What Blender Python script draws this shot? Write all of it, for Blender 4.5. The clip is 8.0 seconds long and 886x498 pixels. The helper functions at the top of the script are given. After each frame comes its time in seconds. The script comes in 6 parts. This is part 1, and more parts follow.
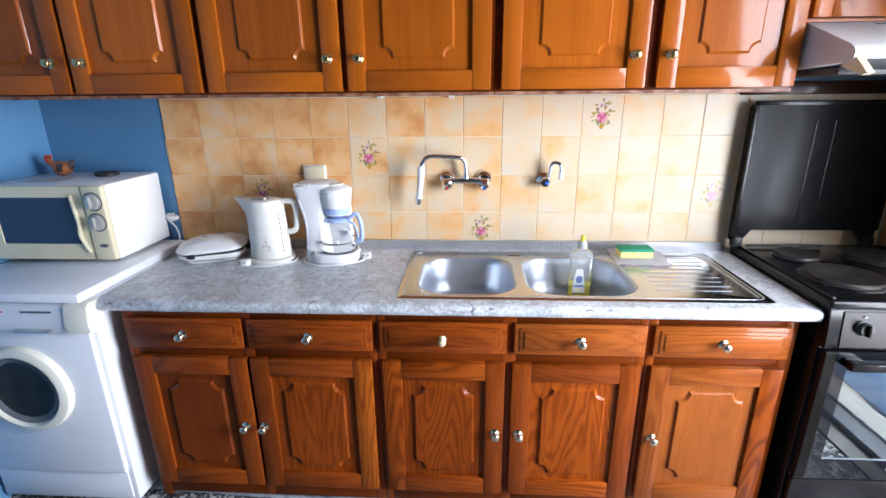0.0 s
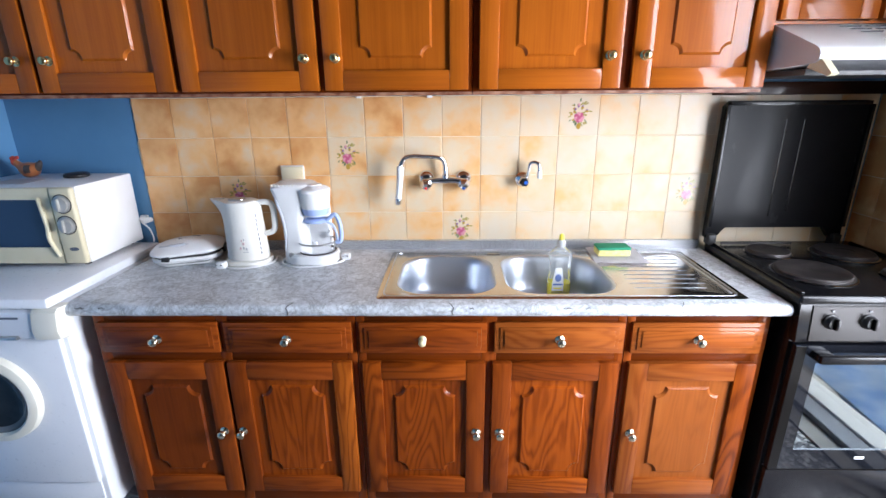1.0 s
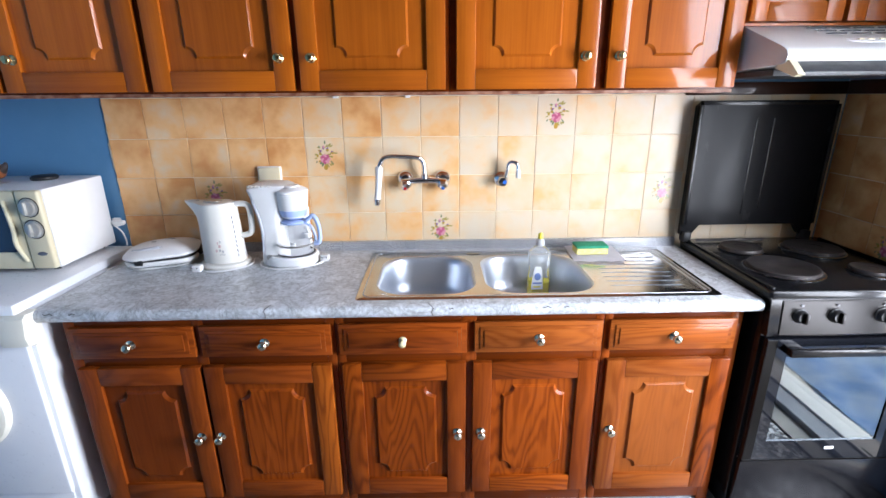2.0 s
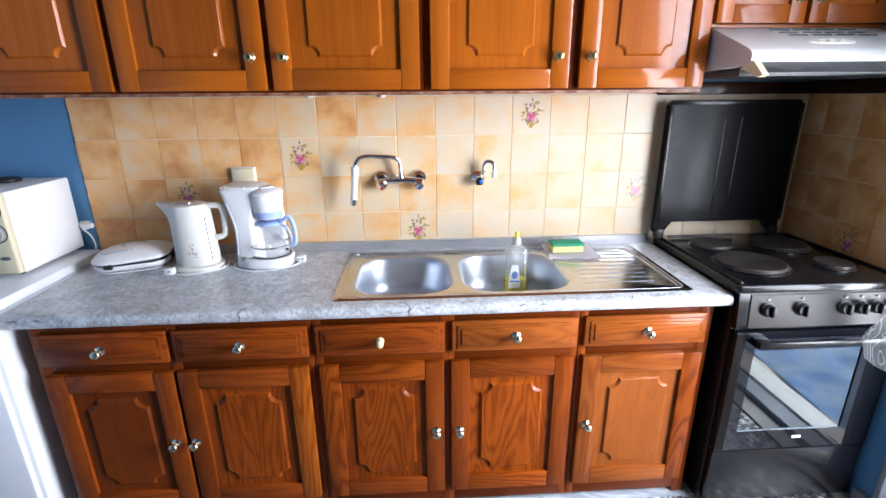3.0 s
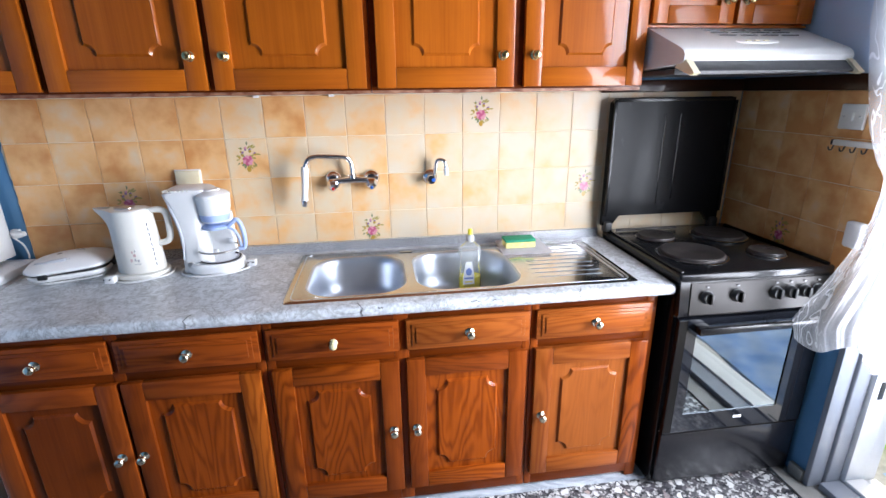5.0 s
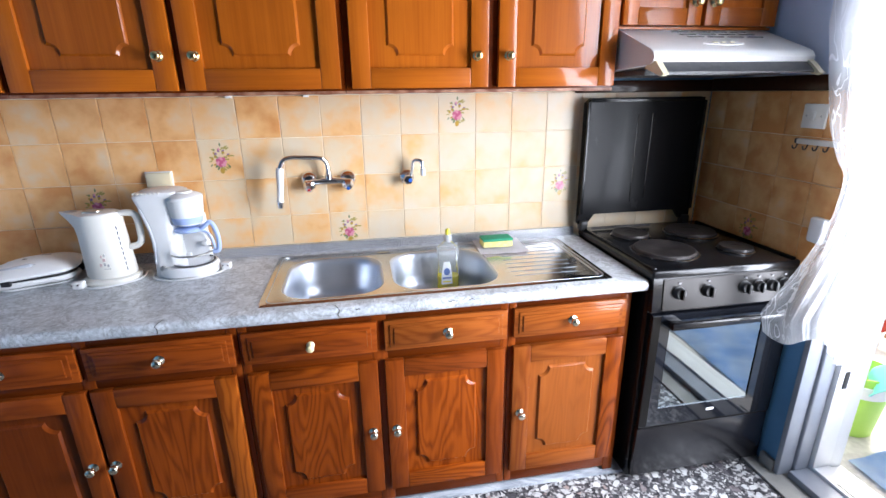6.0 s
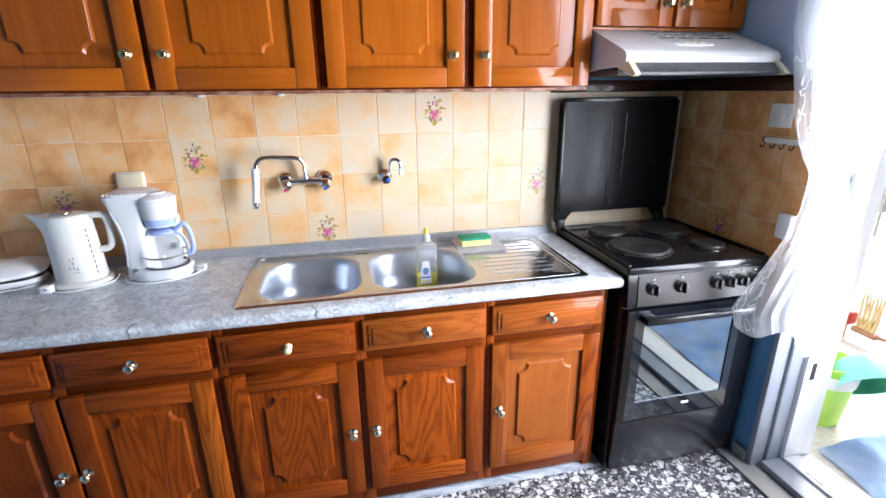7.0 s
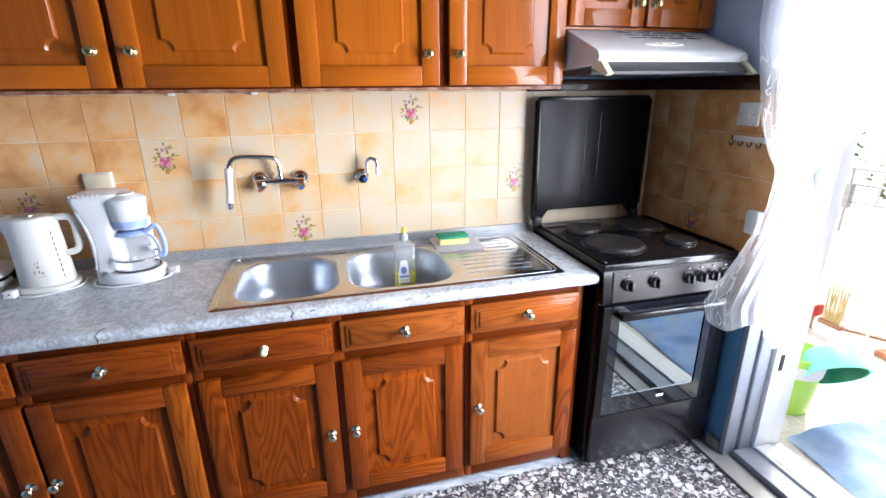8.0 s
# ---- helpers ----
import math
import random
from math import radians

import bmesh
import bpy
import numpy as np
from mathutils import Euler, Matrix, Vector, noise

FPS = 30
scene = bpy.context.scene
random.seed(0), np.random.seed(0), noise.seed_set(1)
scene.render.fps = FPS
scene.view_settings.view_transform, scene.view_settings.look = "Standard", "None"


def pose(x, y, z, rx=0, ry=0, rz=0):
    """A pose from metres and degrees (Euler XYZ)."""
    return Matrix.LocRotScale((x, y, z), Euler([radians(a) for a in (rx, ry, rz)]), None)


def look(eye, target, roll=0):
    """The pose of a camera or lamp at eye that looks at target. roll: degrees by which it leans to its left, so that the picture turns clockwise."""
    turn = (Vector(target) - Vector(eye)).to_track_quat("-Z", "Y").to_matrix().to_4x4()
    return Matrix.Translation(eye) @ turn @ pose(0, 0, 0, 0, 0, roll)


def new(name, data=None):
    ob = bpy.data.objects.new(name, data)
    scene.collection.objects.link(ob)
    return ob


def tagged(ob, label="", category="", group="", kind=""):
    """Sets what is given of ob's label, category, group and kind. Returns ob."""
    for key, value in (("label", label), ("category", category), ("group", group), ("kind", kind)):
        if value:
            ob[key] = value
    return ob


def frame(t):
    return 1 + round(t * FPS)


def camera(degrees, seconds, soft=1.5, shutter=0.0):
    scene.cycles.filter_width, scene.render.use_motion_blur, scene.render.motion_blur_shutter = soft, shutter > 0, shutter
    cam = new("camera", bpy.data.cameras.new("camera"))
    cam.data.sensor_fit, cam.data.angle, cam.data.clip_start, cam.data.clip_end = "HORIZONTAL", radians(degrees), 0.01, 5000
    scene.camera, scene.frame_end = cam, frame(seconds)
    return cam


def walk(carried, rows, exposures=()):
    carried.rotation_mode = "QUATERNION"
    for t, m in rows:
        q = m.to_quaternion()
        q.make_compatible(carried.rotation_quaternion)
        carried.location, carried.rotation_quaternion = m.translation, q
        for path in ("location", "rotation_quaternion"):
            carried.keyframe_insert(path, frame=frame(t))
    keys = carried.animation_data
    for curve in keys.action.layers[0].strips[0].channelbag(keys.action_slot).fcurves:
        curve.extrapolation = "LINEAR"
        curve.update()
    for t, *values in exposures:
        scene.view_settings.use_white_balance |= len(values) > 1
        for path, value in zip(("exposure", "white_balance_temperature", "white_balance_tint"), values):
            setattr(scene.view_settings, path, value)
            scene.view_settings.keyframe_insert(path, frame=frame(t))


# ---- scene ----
cam = camera(86.0, 8.0)
PATH = [
    (0, (1.229, -1.895, 1.431), (1.117, 0.006, 0.818), -0.6),
    (0.5, (1.233, -1.893, 1.43), (1.157, 0.009, 0.817), -0.5),
    (1, (1.24, -1.894, 1.429), (1.2, 0.01, 0.817), -0.5),
    (1.5, (1.246, -1.892, 1.43), (1.24, 0.012, 0.817), -0.5),
    (3, (1.269, -1.894, 1.434), (1.377, 0.005, 0.814), -0.5),
    (3.5, (1.276, -1.897, 1.432), (1.423, 0.0, 0.814), -0.5),
    (4, (1.284, -1.899, 1.432), (1.473, -0.007, 0.813), -0.6),
    (4.5, (1.3, -1.901, 1.436), (1.518, -0.014, 0.81), -0.7),
    (6, (1.326, -1.909, 1.436), (1.655, -0.039, 0.808), -0.8),
    (6.5, (1.332, -1.911, 1.437), (1.696, -0.048, 0.806), -0.7),
    (7, (1.34, -1.914, 1.437), (1.741, -0.06, 0.805), -0.7),
    (7.5, (1.345, -1.915, 1.438), (1.783, -0.07, 0.802), -0.7),
    (8, (1.352, -1.917, 1.438), (1.83, -0.083, 0.799), -0.6),
]
walk(cam, [(t, look(eye, target, roll)) for t, eye, target, roll in PATH], exposures=((0.0, 0.98), (8.0, 0.98)))

# ---- world, sun and large lights ----
world = bpy.data.worlds.new("world")
scene.world = world
world.use_nodes = True
wn = world.node_tree
sky = wn.nodes.new("ShaderNodeTexSky")
sky.sky_type, sky.sun_disc = "NISHITA", False
sky.dust_density = 6.0
sky.sun_elevation, sky.sun_rotation = radians(48), radians(60)
wn.links.new(sky.outputs["Color"], wn.nodes["Background"].inputs["Color"])
wn.nodes["Background"].inputs["Strength"].default_value = 0.15

sun_data = bpy.data.lights.new("sun", "SUN")
sun_data.energy, sun_data.angle, sun_data.color = 3.0, radians(10), (1.0, 0.97, 0.92)
sun = new("sun", sun_data)
sun.matrix_world = look((6, 4.2, 8), (0, 0, 0))

# daylight standing in the balcony doorway
door_light = bpy.data.lights.new("balcony_daylight", "AREA")
door_light.shape, door_light.size, door_light.size_y = "RECTANGLE", 0.90, 1.66
door_light.energy, door_light.color = 56.5, (0.80, 0.855, 0.985)
door_light.spread = radians(136)
daylight = new("balcony_daylight", door_light)
daylight.matrix_world = look((2.95, -1.30, 1.30), (1.95, -1.06, 1.12))


# ---- materials ----
def mat(name, color, rough=0.5, metal=0.0, spec=0.5, coat=0.0):
    m = bpy.data.materials.new(name)
    m.use_nodes = True
    b = m.node_tree.nodes["Principled BSDF"]
    b.inputs["Base Color"].default_value = (*color, 1)
    b.inputs["Roughness"].default_value = rough
    b.inputs["Metallic"].default_value = metal
    b.inputs["Specular IOR Level"].default_value = spec
    b.inputs["Coat Weight"].default_value = coat
    b.inputs["Coat Roughness"].default_value = 0.12
    return m, m.node_tree, b


def node(nt, kind, **values):
    n = nt.nodes.new(kind)
    for key, value in values.items():
        n.inputs[key.replace("_", " ")].default_value = value
    return n


def ramp(nt, source, stops):
    r = nt.nodes.new("ShaderNodeValToRGB")
    while len(r.color_ramp.elements) < len(stops):
        r.color_ramp.elements.new(0.5)
    for e, (p, c) in zip(r.color_ramp.elements, stops):
        e.position, e.color = p, (*c, 1)
    nt.links.new(source, r.inputs["Fac"])
    return r.outputs["Color"]


def coords(nt, scale=(1, 1, 1), jitter=0.0, rot=(0, 0, 0)):
    """Object coordinates, scaled, and shifted by each object's own random number."""
    tc = nt.nodes.new("ShaderNodeTexCoord")
    mp = nt.nodes.new("ShaderNodeMapping")
    mp.inputs["Scale"].default_value = scale
    mp.inputs["Rotation"].default_value = rot
    nt.links.new(tc.outputs["Object"], mp.inputs["Vector"])
    if jitter:
        info = nt.nodes.new("ShaderNodeObjectInfo")
        mul = nt.nodes.new("ShaderNodeMath")
        mul.operation = "MULTIPLY"
        mul.inputs[1].default_value = jitter
        nt.links.new(info.outputs["Random"], mul.inputs[0])
        nt.links.new(mul.outputs[0], mp.inputs["Location"])
    return mp.outputs["Vector"]


def noise_tex(nt, vec, scale, detail=4.0, rough=0.55, distort=0.0):
    n = node(nt, "ShaderNodeTexNoise", Scale=scale, Detail=detail, Roughness=rough, Distortion=distort)
    nt.links.new(vec, n.inputs["Vector"])
    return n.outputs["Fac"]


def mix(nt, fac, a, b, mode="MIX"):
    m = nt.nodes.new("ShaderNodeMix")
    m.data_type, m.blend_type = "RGBA", mode
    for src, slot in ((fac, m.inputs["Factor"]), (a, m.inputs[6]), (b, m.inputs[7])):
        if isinstance(src, (int, float)):
            slot.default_value = src
        elif isinstance(src, tuple):
            slot.default_value = (*src, 1)
        else:
            nt.links.new(src, slot)
    return m.outputs[2]


def bump(nt, b, height, strength=0.2, distance=0.002):
    n = node(nt, "ShaderNodeBump", Strength=strength, Distance=distance)
    nt.links.new(height, n.inputs["Height"])
    nt.links.new(n.outputs["Normal"], b.inputs["Normal"])


def rough_from(nt, b, fac, low, high):
    r = nt.nodes.new("ShaderNodeMapRange")
    r.inputs["To Min"].default_value, r.inputs["To Max"].default_value = low, high
    nt.links.new(fac, r.inputs["Value"])
    nt.links.new(r.outputs["Result"], b.inputs["Roughness"])


def wood(name, light, dark, along="z", flame=0.0, rough=0.3, contrast=1.0, coat=0.22):
    """Varnished pine: fine streaks along the grain, and arched rings where the board is flat-sawn (flame)."""
    m, nt, b = mat(name, light, rough, spec=0.08, coat=coat)
    b.inputs["Coat Roughness"].default_value = 0.07
    squeeze = {"z": (1, 1, 0.05), "x": (0.05, 1, 1)}[along]
    streak = noise_tex(nt, coords(nt, squeeze, jitter=37.0), 34.0, 5.0, 0.6)
    fine = noise_tex(nt, coords(nt, {"z": (1, 1, 0.02), "x": (0.02, 1, 1)}[along], jitter=11.0), 190.0, 3.0)
    grain = mix(nt, 0.35, streak, fine)
    if flame:
        field = noise_tex(nt, coords(nt, {"z": (1, 1, 0.16), "x": (0.16, 1, 1)}[along], jitter=23.0), 6.5, 3.5, 0.42, 0.35)
        times = nt.nodes.new("ShaderNodeMath")
        times.operation, times.inputs[1].default_value = "MULTIPLY", 125.0
        sine = nt.nodes.new("ShaderNodeMath")
        sine.operation = "SINE"
        half = nt.nodes.new("ShaderNodeMath")
        half.operation, half.inputs[1].default_value, half.inputs[2].default_value = "MULTIPLY_ADD", 0.5, 0.5
        nt.links.new(field, times.inputs[0])
        nt.links.new(times.outputs[0], sine.inputs[0])
        nt.links.new(sine.outputs[0], half.inputs[0])
        line = nt.nodes.new("ShaderNodeMath")
        line.operation, line.inputs[1].default_value = "POWER", 1.8
        nt.links.new(half.outputs[0], line.inputs[0])
        grain = mix(nt, flame, grain, line.outputs[0])
    col = ramp(nt, grain, [(0.5 - 0.22 / contrast, light), (0.5 + 0.22 / contrast, dark)])
    big = noise_tex(nt, coords(nt, (1, 1, 0.5), jitter=5.0), 3.5, 3.0)
    info = nt.nodes.new("ShaderNodeObjectInfo")
    tone = ramp(nt, mix(nt, 0.4, big, info.outputs["Random"]), [(0.25, (0.74, 0.70, 0.66)), (0.75, (1.15, 1.13, 1.10))])
    col = mix(nt, 1.0, col, tone, "MULTIPLY")
    nt.links.new(col, b.inputs["Base Color"])
    rough_from(nt, b, fine, rough - 0.05, rough + 0.14)
    bump(nt, b, grain, 0.10, 0.0008)
    return m


PINE_L, PINE_D = (0.265, 0.056, 0.007), (0.13, 0.023, 0.003)
WOOD_V = wood("varnished pine upright grain", PINE_L, PINE_D, "z", flame=0.13)
WOOD_H = wood("varnished pine level grain", PINE_L, PINE_D, "x", flame=0.22)
WOOD_PLAIN = wood("plain-sawn varnished pine panel", (0.24, 0.049, 0.006), (0.13, 0.023, 0.002), "z", flame=0.05)
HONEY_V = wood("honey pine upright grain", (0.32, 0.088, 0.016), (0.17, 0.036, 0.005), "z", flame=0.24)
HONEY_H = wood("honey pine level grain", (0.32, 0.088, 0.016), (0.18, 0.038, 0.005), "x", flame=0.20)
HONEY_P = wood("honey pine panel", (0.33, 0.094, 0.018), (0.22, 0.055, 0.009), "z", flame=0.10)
WOOD_FLAME = wood("varnished pine flamed panel", (0.29, 0.060, 0.005), (0.145, 0.024, 0.002), "z", flame=0.28)
FLAME_V = wood("flamed pine stile", (0.30, 0.064, 0.006), (0.135, 0.023, 0.002), "z", flame=0.32)
FLAME_H = wood("flamed pine rail", (0.30, 0.064, 0.006), (0.135, 0.023, 0.002), "x", flame=0.32)
GOLD_V = wood("golden flamed pine stile", (0.34, 0.084, 0.009), (0.18, 0.037, 0.004), "z", flame=0.36)
WOOD_FRAME = wood("darker varnished pine frame", (0.17, 0.033, 0.003), (0.09, 0.016, 0.002), "x")
UP_V = wood("smooth orange pine upright grain", (0.45, 0.121, 0.010), (0.29, 0.064, 0.005), "z", contrast=1.0, rough=0.30, coat=0.45)
UP_H = wood("smooth orange pine level grain", (0.45, 0.121, 0.010), (0.29, 0.064, 0.005), "x", contrast=1.0, rough=0.30, coat=0.45)
WOOD_DARK = wood("dark brown stained wood", (0.035, 0.012, 0.006), (0.018, 0.006, 0.003), "x")


def mottled(name, a, b_, scale, rough=0.5, bump_s=0.1, metal=0.0, spec=0.5, coat=0.0, detail=5.0):
    m, nt, b = mat(name, a, rough, metal, spec, coat)
    vec = coords(nt)
    n = noise_tex(nt, vec, scale, detail)
    nt.links.new(ramp(nt, n, [(0.35, a), (0.68, b_)]), b.inputs["Base Color"])
    fine = noise_tex(nt, vec, scale * 14, 3.0)
    rough_from(nt, b, fine, max(0.02, rough - 0.06), rough + 0.1)
    if bump_s:
        bump(nt, b, fine, bump_s, 0.0008)
    return m


BLUE = mottled("deep blue wall paint", (0.080, 0.215, 0.385), (0.095, 0.24, 0.42), 5.0, 0.55, 0.25)
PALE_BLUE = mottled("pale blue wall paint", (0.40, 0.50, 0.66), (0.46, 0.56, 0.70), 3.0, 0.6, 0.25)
# greys for the unseen south wall and ceiling, dark to hold bounced light down
GREY_WALL = mottled("bounce-cutting wall grey", (0.16, 0.155, 0.15), (0.20, 0.195, 0.19), 3.0, 0.6, 0.2)
CEILING = mottled("bounce-cutting ceiling grey", (0.30, 0.30, 0.30), (0.35, 0.35, 0.34), 3.0, 0.7, 0.2)
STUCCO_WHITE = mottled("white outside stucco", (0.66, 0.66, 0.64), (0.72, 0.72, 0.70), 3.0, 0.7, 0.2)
GROUT = mottled("pale tile grout", (0.80, 0.70, 0.52), (0.86, 0.78, 0.60), 30.0, 0.8, 0.3)
ENAMEL = mottled("white enamelled steel", (0.74, 0.76, 0.80), (0.78, 0.80, 0.83), 6.0, 0.28, 0.02)
CREAM_PLASTIC = mottled("yellowed cream plastic", (0.66, 0.59, 0.40), (0.72, 0.66, 0.48), 7.0, 0.4, 0.05)
WHITE_PLASTIC = mottled("white plastic", (0.78, 0.78, 0.77), (0.82, 0.82, 0.82), 9.0, 0.35, 0.03)
HOOD_WHITE = mottled("white painted hood steel", (0.60, 0.60, 0.59), (0.66, 0.655, 0.64), 5.0, 0.40, 0.0)
BLACK_ENAMEL = mottled("black enamel", (0.005, 0.005, 0.006), (0.009, 0.009, 0.010), 12.0, 0.17, 0.0, spec=0.32)
BLACK_MATT = mottled("matt black plastic", (0.012, 0.012, 0.013), (0.02, 0.02, 0.021), 20.0, 0.45, 0.05)
IRON = mottled("worn cast iron", (0.028, 0.025, 0.025), (0.065, 0.055, 0.052), 25.0, 0.38, 0.2, metal=0.4)
STEEL = mottled("dull stainless steel", (0.52, 0.50, 0.48), (0.62, 0.61, 0.59), 20.0, 0.28, 0.03, metal=1.0)
CHROME = mottled("chrome", (0.74, 0.74, 0.76), (0.82, 0.82, 0.84), 30.0, 0.10, 0.0, metal=1.0)
BRASS = mottled("brass plate", (0.66, 0.47, 0.20), (0.76, 0.60, 0.32), 40.0, 0.22, 0.05, metal=1.0)
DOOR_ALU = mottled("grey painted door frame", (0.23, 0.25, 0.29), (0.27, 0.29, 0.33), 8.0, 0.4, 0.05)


def marble_mat():
    m, nt, b = mat("grey-white veined marble", (0.6, 0.6, 0.62), 0.25)
    vec = coords(nt, (1, 2.2, 1), rot=(0, 0, 0.5))
    cloud = noise_tex(nt, vec, 4.0, 6.0, 0.6, 0.8)
    vein = noise_tex(nt, vec, 2.6, 7.0, 0.65, 1.4)
    base = ramp(nt, cloud, [(0.32, (0.40, 0.43, 0.48)), (0.62, (0.62, 0.65, 0.68))])
    line = ramp(nt, vein, [(0.45, (1, 1, 1)), (0.50, (0.55, 0.57, 0.60)), (0.55, (1, 1, 1))])
    nt.links.new(mix(nt, 0.9, base, line, "MULTIPLY"), b.inputs["Base Color"])
    rough_from(nt, b, cloud, 0.2, 0.4)
    return m


MARBLE_FLOOR = marble_mat()


def laminate():
    m, nt, b = mat("grey marbled laminate", (0.5, 0.5, 0.48), 0.32)
    vec = coords(nt)
    cloud = noise_tex(nt, vec, 15.0, 9.0, 0.78, 0.7)
    vein = noise_tex(nt, vec, 8.0, 9.0, 0.72, 1.2)
    speck = noise_tex(nt, vec, 90.0, 4.0, 0.6)
    base = ramp(nt, cloud, [(0.30, (0.36, 0.38, 0.405)), (0.46, (0.53, 0.555, 0.58)), (0.60, (0.67, 0.70, 0.73))])
    dark = ramp(nt, vein, [(0.465, (1, 1, 1)), (0.498, (0.50, 0.49, 0.47)), (0.525, (1, 1, 1))])
    col = mix(nt, 0.8, base, dark, "MULTIPLY")
    col = mix(nt, 0.45, col, ramp(nt, speck, [(0.35, (0.5, 0.5, 0.5)), (0.62, (1.22, 1.22, 1.22))]), "MULTIPLY")
    nt.links.new(col, b.inputs["Base Color"])
    rough_from(nt, b, speck, 0.25, 0.45)
    bump(nt, b, speck, 0.06, 0.0008)
    return m


def terrazzo():
    m, nt, b = mat("dark terrazzo with pale chips", (0.3, 0.3, 0.3), 0.35)
    vec = coords(nt, (1, 1, 1))
    wob = noise_tex(nt, vec, 30.0, 2.0)
    vo = node(nt, "ShaderNodeTexVoronoi", Scale=36.0)
    edge = node(nt, "ShaderNodeTexVoronoi", Scale=36.0)
    edge.feature = "DISTANCE_TO_EDGE"
    add = nt.nodes.new("ShaderNodeVectorMath")
    add.operation = "MULTIPLY_ADD"
    comb = nt.nodes.new("ShaderNodeCombineXYZ")
    nt.links.new(wob, comb.inputs["X"])
    nt.links.new(wob, comb.inputs["Y"])
    add.inputs[1].default_value = (0.03, 0.03, 0)
    nt.links.new(comb.outputs[0], add.inputs[0])
    nt.links.new(vec, add.inputs[2])
    for n in (vo, edge):
        nt.links.new(add.outputs[0], n.inputs["Vector"])
    sep = nt.nodes.new("ShaderNodeSeparateColor")
    nt.links.new(vo.outputs["Color"], sep.inputs[0])
    chip = ramp(nt, sep.outputs[0], [(0.0, (0.46, 0.46, 0.46)), (0.50, (0.60, 0.59, 0.57)), (0.53, (0.36, 0.27, 0.24)), (0.60, (0.20, 0.17, 0.17)), (0.70, (0.10, 0.09, 0.10)), (1.0, (0.035, 0.034, 0.040))])
    small = node(nt, "ShaderNodeTexVoronoi", Scale=110.0)
    nt.links.new(vec, small.inputs["Vector"])
    sep2 = nt.nodes.new("ShaderNodeSeparateColor")
    nt.links.new(small.outputs["Color"], sep2.inputs[0])
    matrix = ramp(nt, sep2.outputs[0], [(0.0, (0.030, 0.030, 0.034)), (0.62, (0.065, 0.062, 0.066)), (0.88, (0.42, 0.41, 0.40))])
    size = ramp(nt, sep.outputs[1], [(0.0, (0.07, 0.07, 0.07)), (1.0, (0.38, 0.38, 0.38))])
    gt = nt.nodes.new("ShaderNodeMath")
    gt.operation = "GREATER_THAN"
    nt.links.new(edge.outputs["Distance"], gt.inputs[0])
    nt.links.new(size, gt.inputs[1])
    nt.links.new(mix(nt, gt.outputs[0], matrix, chip), b.inputs["Base Color"])
    rough_from(nt, b, wob, 0.18, 0.38)
    return m


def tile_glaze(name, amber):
    """Cream glaze with soft amber clouds that gather in patches and along some edges; amber says how much of it there
    is, and so how lit or shaded the tile is painted.
    """
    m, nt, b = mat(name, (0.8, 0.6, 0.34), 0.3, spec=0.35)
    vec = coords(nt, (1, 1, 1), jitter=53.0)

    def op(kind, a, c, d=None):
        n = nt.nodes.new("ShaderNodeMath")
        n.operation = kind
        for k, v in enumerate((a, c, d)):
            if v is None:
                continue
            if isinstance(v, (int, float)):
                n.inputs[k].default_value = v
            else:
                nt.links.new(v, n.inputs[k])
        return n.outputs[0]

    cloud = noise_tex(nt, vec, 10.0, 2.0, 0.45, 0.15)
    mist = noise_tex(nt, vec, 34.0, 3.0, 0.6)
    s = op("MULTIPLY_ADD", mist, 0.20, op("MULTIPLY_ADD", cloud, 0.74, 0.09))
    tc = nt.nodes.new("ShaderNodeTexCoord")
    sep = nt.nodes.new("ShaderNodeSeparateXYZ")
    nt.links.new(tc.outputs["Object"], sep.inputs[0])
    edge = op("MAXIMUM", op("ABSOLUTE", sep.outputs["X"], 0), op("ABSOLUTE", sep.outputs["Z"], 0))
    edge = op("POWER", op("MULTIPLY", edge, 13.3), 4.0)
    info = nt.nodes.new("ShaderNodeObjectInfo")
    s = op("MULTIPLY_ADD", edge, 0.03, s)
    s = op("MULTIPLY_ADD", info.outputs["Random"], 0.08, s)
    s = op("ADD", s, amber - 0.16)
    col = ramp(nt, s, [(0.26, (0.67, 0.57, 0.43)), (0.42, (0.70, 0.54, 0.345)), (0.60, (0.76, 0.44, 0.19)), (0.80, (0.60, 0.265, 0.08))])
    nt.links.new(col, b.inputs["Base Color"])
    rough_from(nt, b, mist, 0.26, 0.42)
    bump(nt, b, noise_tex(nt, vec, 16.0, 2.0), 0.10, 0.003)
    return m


LAMINATE, TERRAZZO = laminate(), terrazzo()
# clouds are the tile's own; their amount paints in light fading from the door
TILE_LIT = tile_glaze("cream glaze, door light painted in", -0.10)
TILE_HALF_LIT = tile_glaze("cream and amber glaze, half light painted in", 0.03)
TILE_DIM = tile_glaze("clouded amber glaze, dimmer light painted in", 0.19)
TILE_SHADE = tile_glaze("deep amber glaze, wall shade painted in", 0.27)


# ---- mesh helpers ----
def bm_box(bm, x0, x1, y0, y1, z0, z1, bevel=0.0, seg=2):
    made = bmesh.ops.create_cube(bm, size=1.0)
    vs = made["verts"]
    for v in vs:
        v.co = Vector(((x0 + x1) / 2 + v.co.x * (x1 - x0), (y0 + y1) / 2 + v.co.y * (y1 - y0), (z0 + z1) / 2 + v.co.z * (z1 - z0)))
    if bevel:
        es = list({e for v in vs for e in v.link_edges})
        bmesh.ops.bevel(bm, geom=es, offset=bevel, segments=seg, affect="EDGES", profile=0.5)
    return bm


def box(x0, x1, y0, y1, z0, z1, bevel=0.0, seg=2):
    return bm_box(bmesh.new(), x0, x1, y0, y1, z0, z1, bevel, seg)


